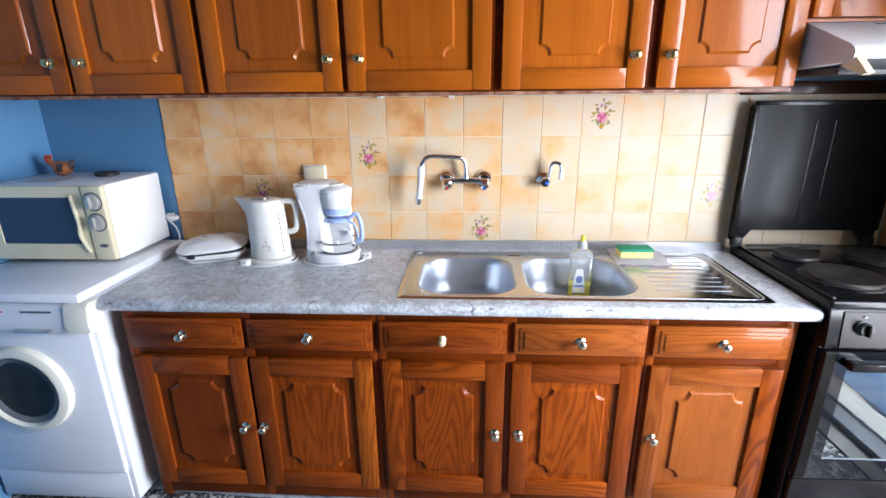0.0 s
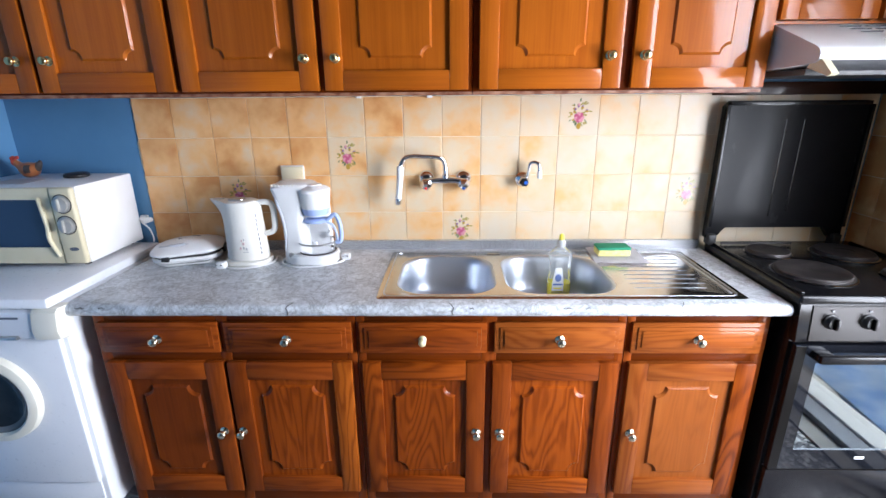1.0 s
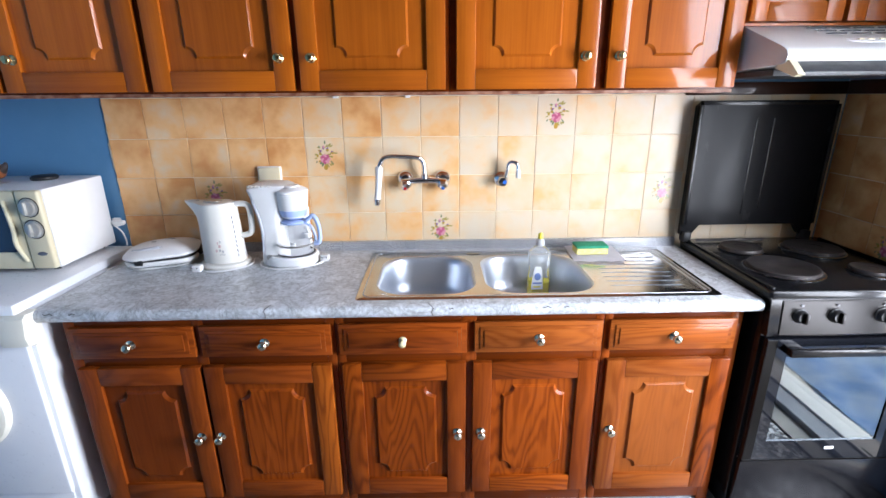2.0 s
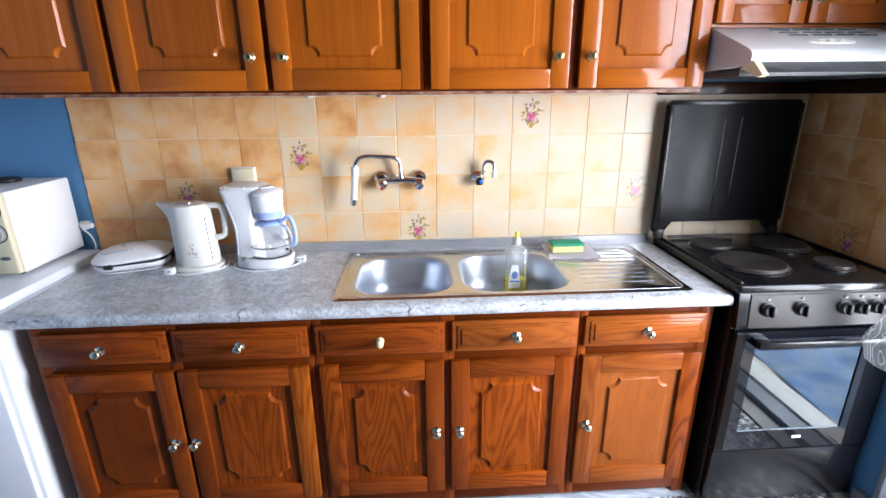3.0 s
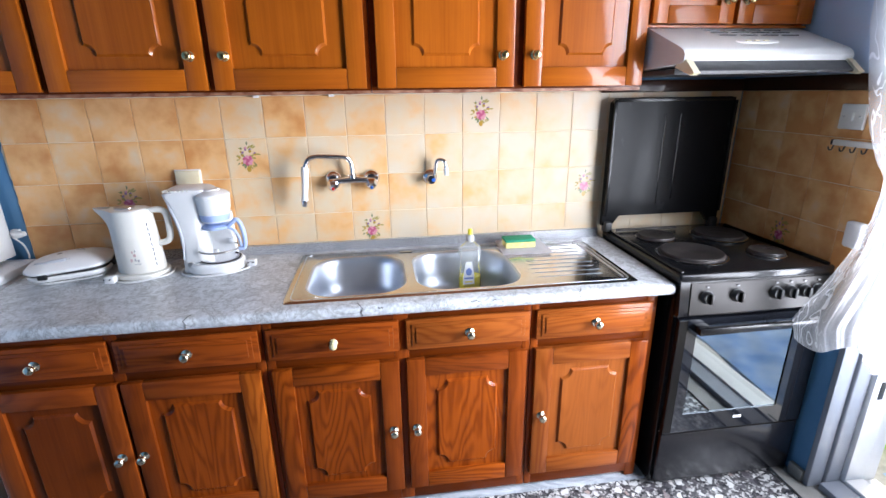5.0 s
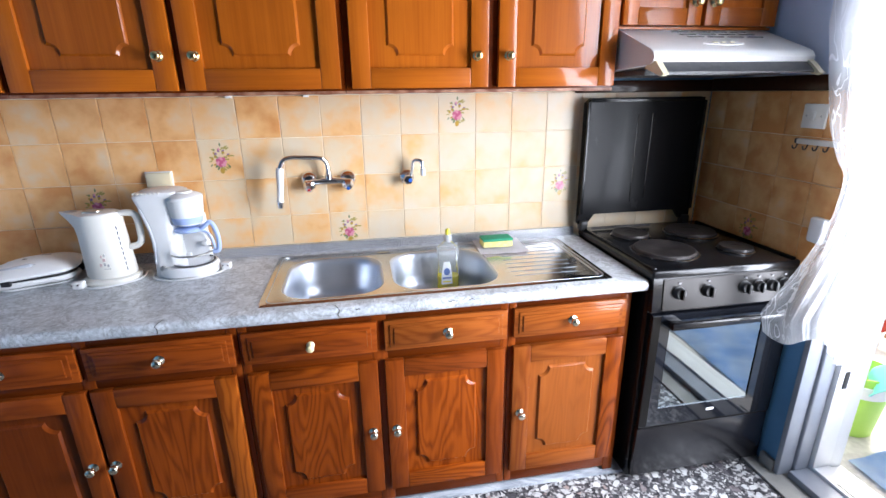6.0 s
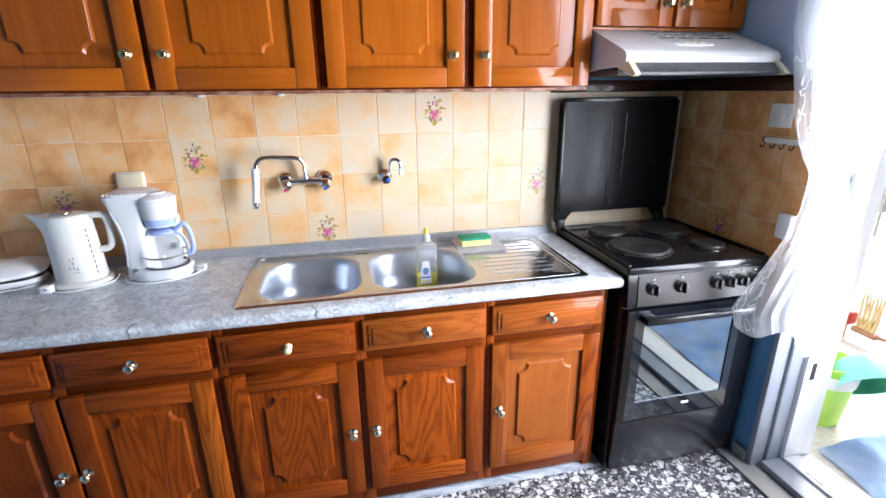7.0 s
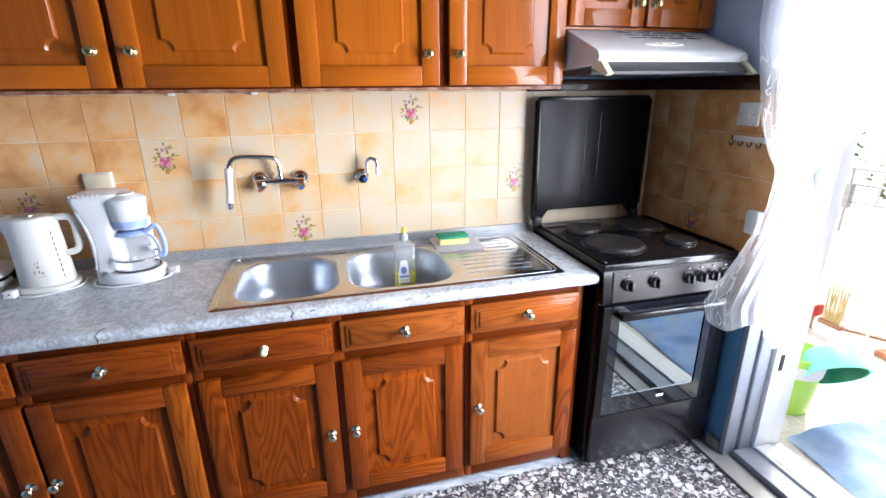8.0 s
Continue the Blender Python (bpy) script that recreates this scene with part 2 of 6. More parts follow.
def boxes(*rows, bevel=0.0):
    bm = bmesh.new()
    for r in rows:
        bm_box(bm, *r, bevel)
    return bm


def bm_lathe(bm, profile, m=None, seg=24):
    """Turns (radius, height) pairs about z, then moves the result by m."""
    m = m or Matrix()
    rings = []
    for r, h in profile:
        if r < 1e-6:
            rings.append([bm.verts.new(m @ Vector((0, 0, h)))])
        else:
            rings.append([bm.verts.new(m @ Vector((r * math.cos(2 * math.pi * k / seg), r * math.sin(2 * math.pi * k / seg), h))) for k in range(seg)])
    for a, b in zip(rings, rings[1:]):
        for k in range(seg):
            j = (k + 1) % seg
            f = [a[k % len(a)], a[j % len(a)], b[j % len(b)], b[k % len(b)]]
            f = list(dict.fromkeys(f))
            if len(f) > 2:
                bm.faces.new(f)
    return bm


def lathe(profile, m=None, seg=24):
    return bm_lathe(bmesh.new(), profile, m, seg)


def bm_tube(bm, path, r, seg=12, cap=True):
    pts = [Vector(p) for p in path]
    rad = r if isinstance(r, (list, tuple)) else [r] * len(pts)
    rings, ref = [], None
    for i, p in enumerate(pts):
        d = (pts[min(i + 1, len(pts) - 1)] - pts[max(i - 1, 0)]).normalized()
        if ref is None:
            ref = d.orthogonal().normalized()
        ref = (ref - d * ref.dot(d)).normalized()
        side = d.cross(ref)
        rings.append([bm.verts.new(p + rad[i] * (math.cos(2 * math.pi * k / seg) * ref + math.sin(2 * math.pi * k / seg) * side)) for k in range(seg)])
    for a, b in zip(rings, rings[1:]):
        for k in range(seg):
            bm.faces.new([a[k], a[(k + 1) % seg], b[(k + 1) % seg], b[k]])
    if cap:
        bm.faces.new(rings[0][::-1])
        bm.faces.new(rings[-1])
    return bm


def tube(path, r, seg=12):
    return bm_tube(bmesh.new(), path, r, seg)


def smooth_path(points, n=8):
    """A rounded line through the points (Catmull-Rom)."""
    p = [Vector(points[0])] + [Vector(q) for q in points] + [Vector(points[-1])]
    out = []
    for i in range(1, len(p) - 2):
        for k in range(n):
            t = k / n
            a, b, c, d = p[i - 1], p[i], p[i + 1], p[i + 2]
            out.append(0.5 * ((2 * b) + (c - a) * t + (2 * a - 5 * b + 4 * c - d) * t * t + (3 * b - a - 3 * c + d) * t ** 3))
    return out + [p[-1]]


def bm_loft(bm, rings, cap=True):
    vs = [[bm.verts.new(p) for p in ring] for ring in rings]
    n = len(vs[0])
    for a, b in zip(vs, vs[1:]):
        for k in range(n):
            bm.faces.new([a[k], a[(k + 1) % n], b[(k + 1) % n], b[k]])
    if cap:
        bm.faces.new(vs[0][::-1])
        bm.faces.new(vs[-1])
    return bm


def rounded(x0, x1, y0, y1, r, n=5):
    """A rounded rectangle in the plane, as (x, y) pairs, counter-clockwise."""
    out = []
    for cx, cy, a in ((x1 - r, y1 - r, 0), (x0 + r, y1 - r, 90), (x0 + r, y0 + r, 180), (x1 - r, y0 + r, 270)):
        out += [(cx + r * math.cos(radians(a + 90 * k / n)), cy + r * math.sin(radians(a + 90 * k / n))) for k in range(n + 1)]
    return out


def frame_ring(x0, x1, z0, z1, a0, a1, b0, b1, y0, y1):
    """A flat frame with a rectangular opening, in one piece."""
    bm = bmesh.new()
    loops = [[bm.verts.new((x, y, z)) for x, z in pts] for y in (y0, y1) for pts in (((x0, z0), (x1, z0), (x1, z1), (x0, z1)), ((a0, b0), (a1, b0), (a1, b1), (a0, b1)))]
    fo, fi, bo, bi = loops
    for k in range(4):
        j = (k + 1) % 4
        for quad in ((fo[k], fo[j], fi[j], fi[k]), (bo[k], bi[k], bi[j], bo[j]), (fo[k], bo[k], bo[j], fo[j]), (fi[k], fi[j], bi[j], bi[k])):
            bm.faces.new(quad)
    return bm


def finish(name, bm, material, smooth=True):
    bmesh.ops.recalc_face_normals(bm, faces=bm.faces[:])
    me = bpy.data.meshes.new(name)
    bm.to_mesh(me)
    bm.free()
    me.materials.append(material)
    if smooth:
        me.shade_smooth()
        me.set_sharp_from_angle(angle=radians(35))
    return me


def thing(name, at, label, category, group="", kind=""):
    ob = new(name)
    ob.empty_display_size = 0.05
    ob.matrix_world = Matrix.Translation(at)
    ob["base"] = list(at)
    return tagged(ob, label, category, group, kind)


def part(name, bm, material, parent, label=""):
    """Links a bmesh, built in world places, as one mesh under a thing or a part."""
    ob = new(name, finish(name, bm, material))
    ob.parent = parent
    base = Vector(parent["base"]) if "base" in parent else Vector()
    ob.matrix_parent_inverse = Matrix.Translation(-base)
    return tagged(ob, label)


def solid(name, bm, material, label, category, kind=""):
    """A thing or a piece of the setting that is one mesh."""
    return tagged(new(name, finish(name, bm, material)), label, category, kind=kind)


# ---- the room ----
XL, XR, YB, ZC = -0.503, 2.842, -5.4, 2.75
ZT = 1.43
FRONT = -0.555
COUNTER = 0.826

floor = solid("floor", boxes((XL - 0.2, XR + 0.01, YB - 0.2, 0.2, -0.12, 0.0)), TERRAZZO, "dark terrazzo floor with pale marble chips", "floor", "structure")
# ceiling and south wall are unseen; their greys and distance limit the bounce
ceiling = solid("ceiling", boxes((XL - 0.2, XR + 0.2, YB - 0.2, 0.2, ZC, ZC + 0.15)), CEILING, "unseen ceiling, grey to cut bounced light", "ceiling", "structure")
wall_north = solid("wall_north", boxes((XL - 0.2, XR + 0.2, 0.006, 0.2, -0.1, ZC)), BLUE, "deep blue painted kitchen wall, partly tiled", "wall", "structure")
wall_west = solid("wall_west", boxes((XL - 0.2, XL, YB - 0.2, 0.006, -0.1, ZC)), BLUE, "blue painted side wall behind the microwave", "wall", "structure")
wall_south = solid("wall_south", boxes((XL, XR, YB - 0.2, YB, -0.1, ZC)), GREY_WALL, "unseen wall closing the kitchen, grey to cut bounced light", "wall", "structure")
DOOR_Y0, DOOR_Y1, DOOR_Z = -0.668, -2.02, 2.15
wall_east = solid("wall_east", boxes((XR + 0.006, XR + 0.24, DOOR_Y0, 0.006, -0.1, 1.44), (XR + 0.006, XR + 0.24, YB - 0.2, DOOR_Y1, -0.1, ZC),
                                     (XR + 0.006, XR + 0.24, DOOR_Y1, DOOR_Y0, DOOR_Z, ZC)), BLUE, "blue painted wall beside the balcony door", "wall", "structure")
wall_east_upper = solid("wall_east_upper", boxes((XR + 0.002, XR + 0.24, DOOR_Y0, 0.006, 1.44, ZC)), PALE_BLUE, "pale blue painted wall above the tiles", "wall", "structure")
tile_trim = thing("trim_tiles", (2.5, 0, 1.42), "dark brown wooden strip capping the wall tiles", "trim", kind="structure")
part("strip", box(2.215, XR, -0.02, 0.004, 1.424, 1.470, 0.004), WOOD_DARK, tile_trim)
part("strip", box(XR - 0.02, XR + 0.004, DOOR_Y0 + 0.01, -0.0205, 1.424, 1.474, 0.004), WOOD_DARK, tile_trim)
marble = solid("floor_marble_strip", bm_loft(bmesh.new(), [[(x, y, -0.01), (x, -0.05, -0.01), (x, -0.05, 0.012), (x, y, 0.012)] for x, y in ((XL + 0.002, -0.478), (0.5, -0.520), (1.2, -0.540), (2.30, -0.548))]), MARBLE_FLOOR, "grey-white veined marble strip under the kitchen units", "floor strip", "structure")


# ---- cabinets ----
def scallop(x0, x1, z0, z1, r, n=5):
    """A rectangle with hollowed corners, as (x, z) pairs."""
    out = []
    for cx, cz, a in ((x1, z1, 270), (x0, z1, 360), (x0, z0, 90), (x1, z0, 180)):
        ends = [(cx + r * math.cos(radians(a - 90 * k / n)), cz + r * math.sin(radians(a - 90 * k / n))) for k in range(n + 1)]
        out += ends
    return out


def knob_mesh(name="knob", length=0.034, radius=0.0145):
    """A turned knob that points to -y from the origin."""
    m = Matrix.Rotation(radians(90), 4, "X")
    p = [(0, 0), (radius * 1.05, 0), (radius * 1.05, 0.002), (radius * 0.7, 0.005), (radius * 0.45, 0.009), (radius * 0.45, 0.014), (radius * 0.8, 0.018),
         (radius, 0.023), (radius * 0.97, 0.028), (radius * 0.75, 0.032), (radius * 0.4, length), (0, length)]
    return lathe(p, m, 20)


KNOB_MESH = finish("knob", knob_mesh(), BRASS)
KNOB_CHROME = finish("knob", knob_mesh(), mottled("worn silver-brass plate", (0.70, 0.60, 0.40), (0.78, 0.72, 0.60), 60.0, 0.18, 0.05, metal=1.0))


KNOB_IVORY = finish("knob", knob_mesh(radius=0.0120), mottled("worn ivory-gold lacquer", (0.62, 0.52, 0.26), (0.72, 0.64, 0.40), 50.0, 0.35, 0.05))


def panel_door(owner, x0, x1, z0, z1, y, wv, wh, wp, frame_w, r, knob_at, thick=0.022, mesh=None, margin=(0.062, 0.044), odd=()):
    """A framed door with a raised, hollow-cornered field; y is its front."""
    fw = frame_w
    bm = boxes((x0 + fw - 0.008, x1 - fw + 0.008, y + 0.012, y + thick - 0.002, z0 + fw - 0.008, z1 - fw + 0.008))
    mx_, mz_ = margin
    a, b, c, d = x0 + fw + mx_, x1 - fw - mx_, z0 + fw + mz_, z1 - fw - mz_
    out = scallop(a - 0.006, b + 0.006, c - 0.006, d + 0.006, r)
    inn = scallop(a, b, c, d, r)
    base = scallop(a - 0.0075, b + 0.0075, c - 0.0075, d + 0.0075, r)
    bm_loft(bm, [[(p[0], y + 0.013, p[1]) for p in base], [(p[0], y + 0.0105, p[1]) for p in out], [(p[0], y + 0.0045, p[1]) for p in inn]])
    door = part("door", bm, wp, owner)
    door["base"] = list(owner["base"])
    # the parts of a door share its owner's base
    def sub(name, bmx, material):
        ob = new(name, finish(name, bmx, material))
        ob.parent = door
        ob.matrix_parent_inverse = Matrix()
        return ob
    # odd: boards of another grain, as (left stile, right stile, bottom rail, top rail)
    grain = [o or w for o, w in zip(tuple(odd) or (None,) * 4, (wv, wv, wh, wh))]
    for s, w in zip(((x0, x0 + fw), (x1 - fw, x1)), grain):
        sub("stile", box(s[0], s[1], y, y + thick, z0, z1, 0.0026, 2), w)
    for s, w in zip(((z0, z0 + fw), (z1 - fw, z1)), grain[2:]):
        sub("rail", box(x0 + fw + 0.0006, x1 - fw - 0.0006, y + 0.0004, y + thick, s[0], s[1], 0.0012), w)
    k = new("knob", mesh or KNOB_MESH)
    k.parent = door
    k.matrix_basis = pose(knob_at[0], y, knob_at[1])
    tagged(k, "brass knob" if k.data is KNOB_MESH else "worn chrome knob with a brass foot")
    return door


def drawer_front(owner, x0, x1, z0, z1, y, thick=0.022):
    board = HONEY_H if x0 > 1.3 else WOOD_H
    bm = box(x0, x1, y + 0.008, y + thick, z0, z1, 0.003)
    fr = part("drawer_front", bm, board, owner)
    for inset, lift in ((0.017, 0.004), (0.03, 0.0)):
        ob = new("moulding", finish("moulding", box(x0 + inset, x1 - inset, y + lift, y + lift + 0.01, z0 + inset * 0.8, z1 - inset * 0.8, 0.0035), board))
        ob.parent = fr
        ob.matrix_parent_inverse = Matrix()
    k = new("knob", KNOB_IVORY if 0.85 < x0 < 1.25 else KNOB_CHROME)
    k.parent = fr
    k.matrix_basis = pose((x0 + x1) / 2, y, (z0 + z1) / 2)
    return fr


# base units: (x from, x to, [(door from, to, knob x)], [(drawer from, to)])
UNITS = [
    (0.085, 0.930, [(0.108, 0.494, 0.462), (0.506, 0.912, 0.527)], [(0.104, 0.490), (0.508, 0.918)]),
    (0.932, 1.787, [(0.947, 1.345, 1.318), (1.368, 1.772, 1.396)], [(0.942, 1.348), (1.372, 1.780)]),
    (1.789, 2.232, [(1.803, 2.205, 1.832)], [(1.803, 2.210)]),
]
for ux0, ux1, doors, drawers in UNITS:
    unit = thing("base_cabinet", ((ux0 + ux1) / 2, -0.28, 0.0), "varnished orange-brown pine base cabinet with panelled doors", "cabinet", "base cabinets under the worktop")
    yf = FRONT + 0.022
    for nm, r in (("side_board", (ux0, ux0 + 0.02, yf + 0.0205, -0.01, 0.030, 0.785 if ux0 < 0.5 else 0.655)), ("side_board", (ux1 - 0.02, ux1, yf + 0.0205, -0.01, 0.030, 0.785 if ux1 > 2.0 else 0.655)),
                  ("base_board", (ux0 + 0.02, ux1 - 0.02, yf + 0.0205, -0.03, 0.045, 0.065)), ("back_board", (ux0 + 0.02, ux1 - 0.02, -0.03, -0.01, 0.045, 0.785))):
        part(nm, box(*r), WOOD_FRAME, unit)
    n = len(doors)
    uprights = [(ux0, doors[0][0] + 0.012)] + [(doors[k][1] - 0.012, doors[k + 1][0] + 0.012) for k in range(n - 1)] + [(doors[-1][1] - 0.012, ux1)]
    for a, b in uprights:
        part("upright", box(a, b, yf, yf + 0.02, 0.012 if a == 0.085 or b == 2.232 else 0.03, 0.785, 0.002), WOOD_V, unit)
    for z0, z1 in ((0.030, 0.105), (0.605, 0.655), (0.742, 0.785)):
        for (p, q), (r_, s) in zip(uprights, uprights[1:]):
            part("rail", box(q, r_, yf + 0.001, yf + 0.02, z0, z1, 0.001), WOOD_FRAME, unit)
    for a, b, kx in doors:
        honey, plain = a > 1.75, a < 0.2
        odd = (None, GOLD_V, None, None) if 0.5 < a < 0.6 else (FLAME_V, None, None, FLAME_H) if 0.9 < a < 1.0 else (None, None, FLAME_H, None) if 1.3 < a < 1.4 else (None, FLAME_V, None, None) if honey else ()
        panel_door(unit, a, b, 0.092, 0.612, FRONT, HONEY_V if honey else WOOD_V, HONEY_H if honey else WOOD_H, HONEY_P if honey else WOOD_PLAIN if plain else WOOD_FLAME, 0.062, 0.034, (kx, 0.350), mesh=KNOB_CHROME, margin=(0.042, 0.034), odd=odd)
    for a, b in drawers:
        drawer_front(unit, a, b, 0.645, 0.752, FRONT)

# wall cabinets
WORN = mottled("worn chipped varnish", (0.13, 0.030, 0.006), (0.40, 0.20, 0.12), 30.0, 0.5, 0.4)
UZ0, UZ1, UY = 1.437, 2.16, -0.29
WALL_UNITS = [(-0.500, 0.350, [(-0.495, -0.108, -0.155), (-0.092, 0.343, -0.048)]),
              (0.352, 1.305, [(0.366, 0.812, 0.773), (0.832, 1.292, 0.872)]),
              (1.307, 2.226, [(1.326, 1.772, 1.733), (1.806, 2.223, 1.840)])]
for ux0, ux1, doors in WALL_UNITS:
    unit = thing("wall_cabinet", ((ux0 + ux1) / 2, -0.13, UZ0), "glossy orange pine wall cabinet with two panelled doors", "cabinet", "wall cabinets over the worktop")
    yf = UY + 0.022
    part("carcass", boxes((ux0, ux1, yf + 0.018, -0.002, UZ0, UZ0 + 0.02), (ux0, ux1, yf + 0.018, -0.002, UZ1 - 0.02, UZ1), (ux0, ux0 + 0.02, yf + 0.018, -0.002, UZ0 + 0.02, UZ1 - 0.02),
                          (ux1 - 0.02, ux1, yf + 0.018, -0.002, UZ0 + 0.02, UZ1 - 0.02)), UP_V, unit)
    part("face_frame", boxes((ux0, ux1, yf, yf + 0.018, UZ0, UZ0 + 0.045), (ux0, ux1, yf, yf + 0.018, UZ1 - 0.045, UZ1), (ux0, doors[0][0] + 0.02, yf, yf + 0.018, UZ0 + 0.045, UZ1 - 0.045),
                             (doors[0][1] - 0.02, doors[1][0] + 0.02, yf, yf + 0.018, UZ0 + 0.045, UZ1 - 0.045), (doors[1][1] - 0.02, ux1, yf, yf + 0.018, UZ0 + 0.045, UZ1 - 0.045)), WOOD_FRAME, unit)
    part("worn_edge", bm_loft(bmesh.new(), [[(ux0 + (ux1 - ux0) * k / 40, yf - 0.006 + 0.0012 * math.sin(k * 2.3), UZ0 - 0.004 + 0.0015 * math.sin(k * 1.3 + ux0)), (ux0 + (ux1 - ux0) * k / 40, -0.10, UZ0 - 0.004), (ux0 + (ux1 - ux0) * k / 40, -0.10, UZ0), (ux0 + (ux1 - ux0) * k / 40, yf - 0.006, UZ0 + 0.006)] for k in range(41)]), WORN, unit, "worn pale lower edge")
    for a, b, kx in doors:
        panel_door(unit, a, b, UZ0 + 0.012, UZ1 - 0.01, UY, UP_V, UP_H, UP_V, 0.060, 0.030, (kx, 1.546))
hood_unit = thing("hood_cabinet", (2.53, -0.13, 1.63), "small orange pine cabinet above the cooker hood", "cabinet", "wall cabinets over the worktop")
for nm, r in (("base_board", (2.228, 2.826, -0.25, -0.002, 1.632, 1.652)), ("top_board", (2.228, 2.826, -0.25, -0.002, 2.14, 2.16)), ("side_board", (2.228, 2.248, -0.25, -0.002, 1.652, 2.14)),
              ("side_board", (2.806, 2.826, -0.25, -0.002, 1.652, 2.14)), ("upright", (2.520, 2.550, -0.268, -0.2505, 1.64, 2.15)), ("rail", (2.228, 2.826, -0.268, -0.2505, 1.632, 1.6395))):
    part(nm, box(*r), UP_V, hood_unit)
panel_door(hood_unit, 2.236, 2.528, 1.642, 2.15, UY, UP_V, UP_H, UP_V, 0.055, 0.028, (2.500, 1.715), margin=(0.03, 0.03))
panel_door(hood_unit, 2.542, 2.824, 1.642, 2.15, UY, UP_V, UP_H, UP_V, 0.058, 0.028, (2.570, 1.715), margin=(0.03, 0.03))


# ---- worktop, sink and taps ----
SX0, SX1, SY0, SY1 = 0.998, 2.158, -0.530, -0.060
BOWLS = [(1.052, 1.388, -0.500, -0.125), (1.418, 1.785, -0.500, -0.120)]
cx0, cx1, zt, zb = 0.040, 2.258, COUNTER, COUNTER - 0.04
nose = [(-0.515, zt), (-0.565, zt), (-0.5735, zt - 0.002), (-0.5795, zt - 0.008), (-0.582, zt - 0.017), (-0.5805, zt - 0.028), (-0.575, zt - 0.036), (-0.566, zb), (-0.515, zb)]
bm = bmesh.new()
steps = 60
rings = []
for k in range(steps + 1):
    x = cx0 + (cx1 - cx0) * k / steps
    w = 0.0008 * math.sin(k * 1.7) + 0.0006 * math.sin(k * 0.6)
    rings.append([(x, y + (w if y < -0.56 else 0), z) for y, z in nose])
bm_loft(bm, rings)
for r in ((cx0, SX0 + 0.02, -0.515, -0.002, zb, zt), (SX1 - 0.02, cx1, -0.515, -0.002, zb, zt), (SX0 + 0.02, SX1 - 0.02, -0.075, -0.002, zb, zt)):
    bm_box(bm, *r)
worktop = solid("worktop", bm, LAMINATE, "grey marbled laminate worktop with a rounded front edge", "worktop")
CRACK = mat("dark crack filler", (0.05, 0.045, 0.04), 0.8)[0]
for x, d in ((0.735, 1), (1.24, -1), (1.93, 1)):
    pts = [(x + 0.012 * d, -0.556, zt + 0.0004), (x + 0.004 * d, -0.572, zt - 0.0006), (x - 0.004 * d, -0.5805, zt - 0.008), (x + 0.003 * d, -0.5832, zt - 0.018), (x - 0.002 * d, -0.579, zt - 0.032)]
    part("crack", tube(pts, 0.0011, 5), CRACK, worktop, "dark crack in the laminate edge")
for x, d in ((0.075, 0.034), (0.150, 0.022), (1.29, 0.016), (1.575, 0.030), (1.640, 0.020)):
    pts = [(x + d * k / 5, -0.5795 - 0.0012 * (k % 2), zt - 0.0065 - 0.0022 * ((k * 2) % 3)) for k in range(6)]
    part("chip", tube(pts, [0.0005, 0.0014, 0.0009, 0.0016, 0.0011, 0.0004], 6), CRACK, worktop, "dark chip in the laminate edge")
ALU_STRIP = mottled("pale aluminium strip", (0.46, 0.48, 0.51), (0.56, 0.58, 0.61), 18.0, 0.26, 0.02, metal=0.6)
solid("upstand", boxes((cx0, 2.245, -0.020, 0.001, zt, zt + 0.004), (cx0, 2.245, -0.020, -0.016, zt + 0.004, zt + 0.036), (cx0, 2.245, -0.016, -0.001, zt + 0.032, zt + 0.036)),
      ALU_STRIP, "brushed aluminium upstand strip behind the worktop", "trim", "structure")

# sink top steel; its warm tint paints in reflected wood and tiles
BRUSHED_WARM, bnt, bb = mat("brushed steel, warm reflections tinted in", (0.60, 0.57, 0.53), 0.2, 1.0)
bfine = noise_tex(bnt, coords(bnt, (1, 12, 12)), 60.0, 4.0)
rough_from(bnt, bb, bfine, 0.13, 0.24)
bump(bnt, bb, bfine, 0.03, 0.0004)

# same steel for bowls and ribs, with the blue of reflections in its colour
SATIN_BLUE, bnt2, bb2 = mat("satin steel, blue reflections tinted in", (0.56, 0.60, 0.66), 0.22, 1.0)
bf2 = noise_tex(bnt2, coords(bnt2), 70.0, 4.0)
rough_from(bnt2, bb2, bf2, 0.36, 0.48)

sink = thing("kitchen_sink", (1.578, -0.295, zt), "stainless steel double-bowl sink with a ribbed drainer", "sink")
sz = zt + 0.004
bm = bmesh.new()
loops = []
for ring, z in ((rounded(SX0 + 0.006, SX1 - 0.006, SY0 + 0.006, SY1 - 0.006, 0.012), sz),):
    vs = [bm.verts.new((x, y, z)) for x, y in ring]
    loops.append(vs)
outer = [bm.verts.new((x, y, zt + 0.0004)) for x, y in rounded(SX0, SX1, SY0, SY1, 0.014)]
for k in range(len(outer)):
    j = (k + 1) % len(outer)
    bm.faces.new([outer[k], outer[j], loops[0][j], loops[0][k]])
edges = [bm.edges.get((loops[0][k], loops[0][(k + 1) % len(loops[0])])) for k in range(len(loops[0]))]
for x0, x1, y0, y1 in BOWLS:
    vs = [bm.verts.new((x, y, sz)) for x, y in rounded(x0, x1, y0, y1, 0.105, 12)]
    edges += [bm.edges.new((vs[k], vs[(k + 1) % len(vs)])) for k in range(len(vs))]
bmesh.ops.triangle_fill(bm, use_beauty=True, edges=edges)
part("sink_top", bm, BRUSHED_WARM, sink)
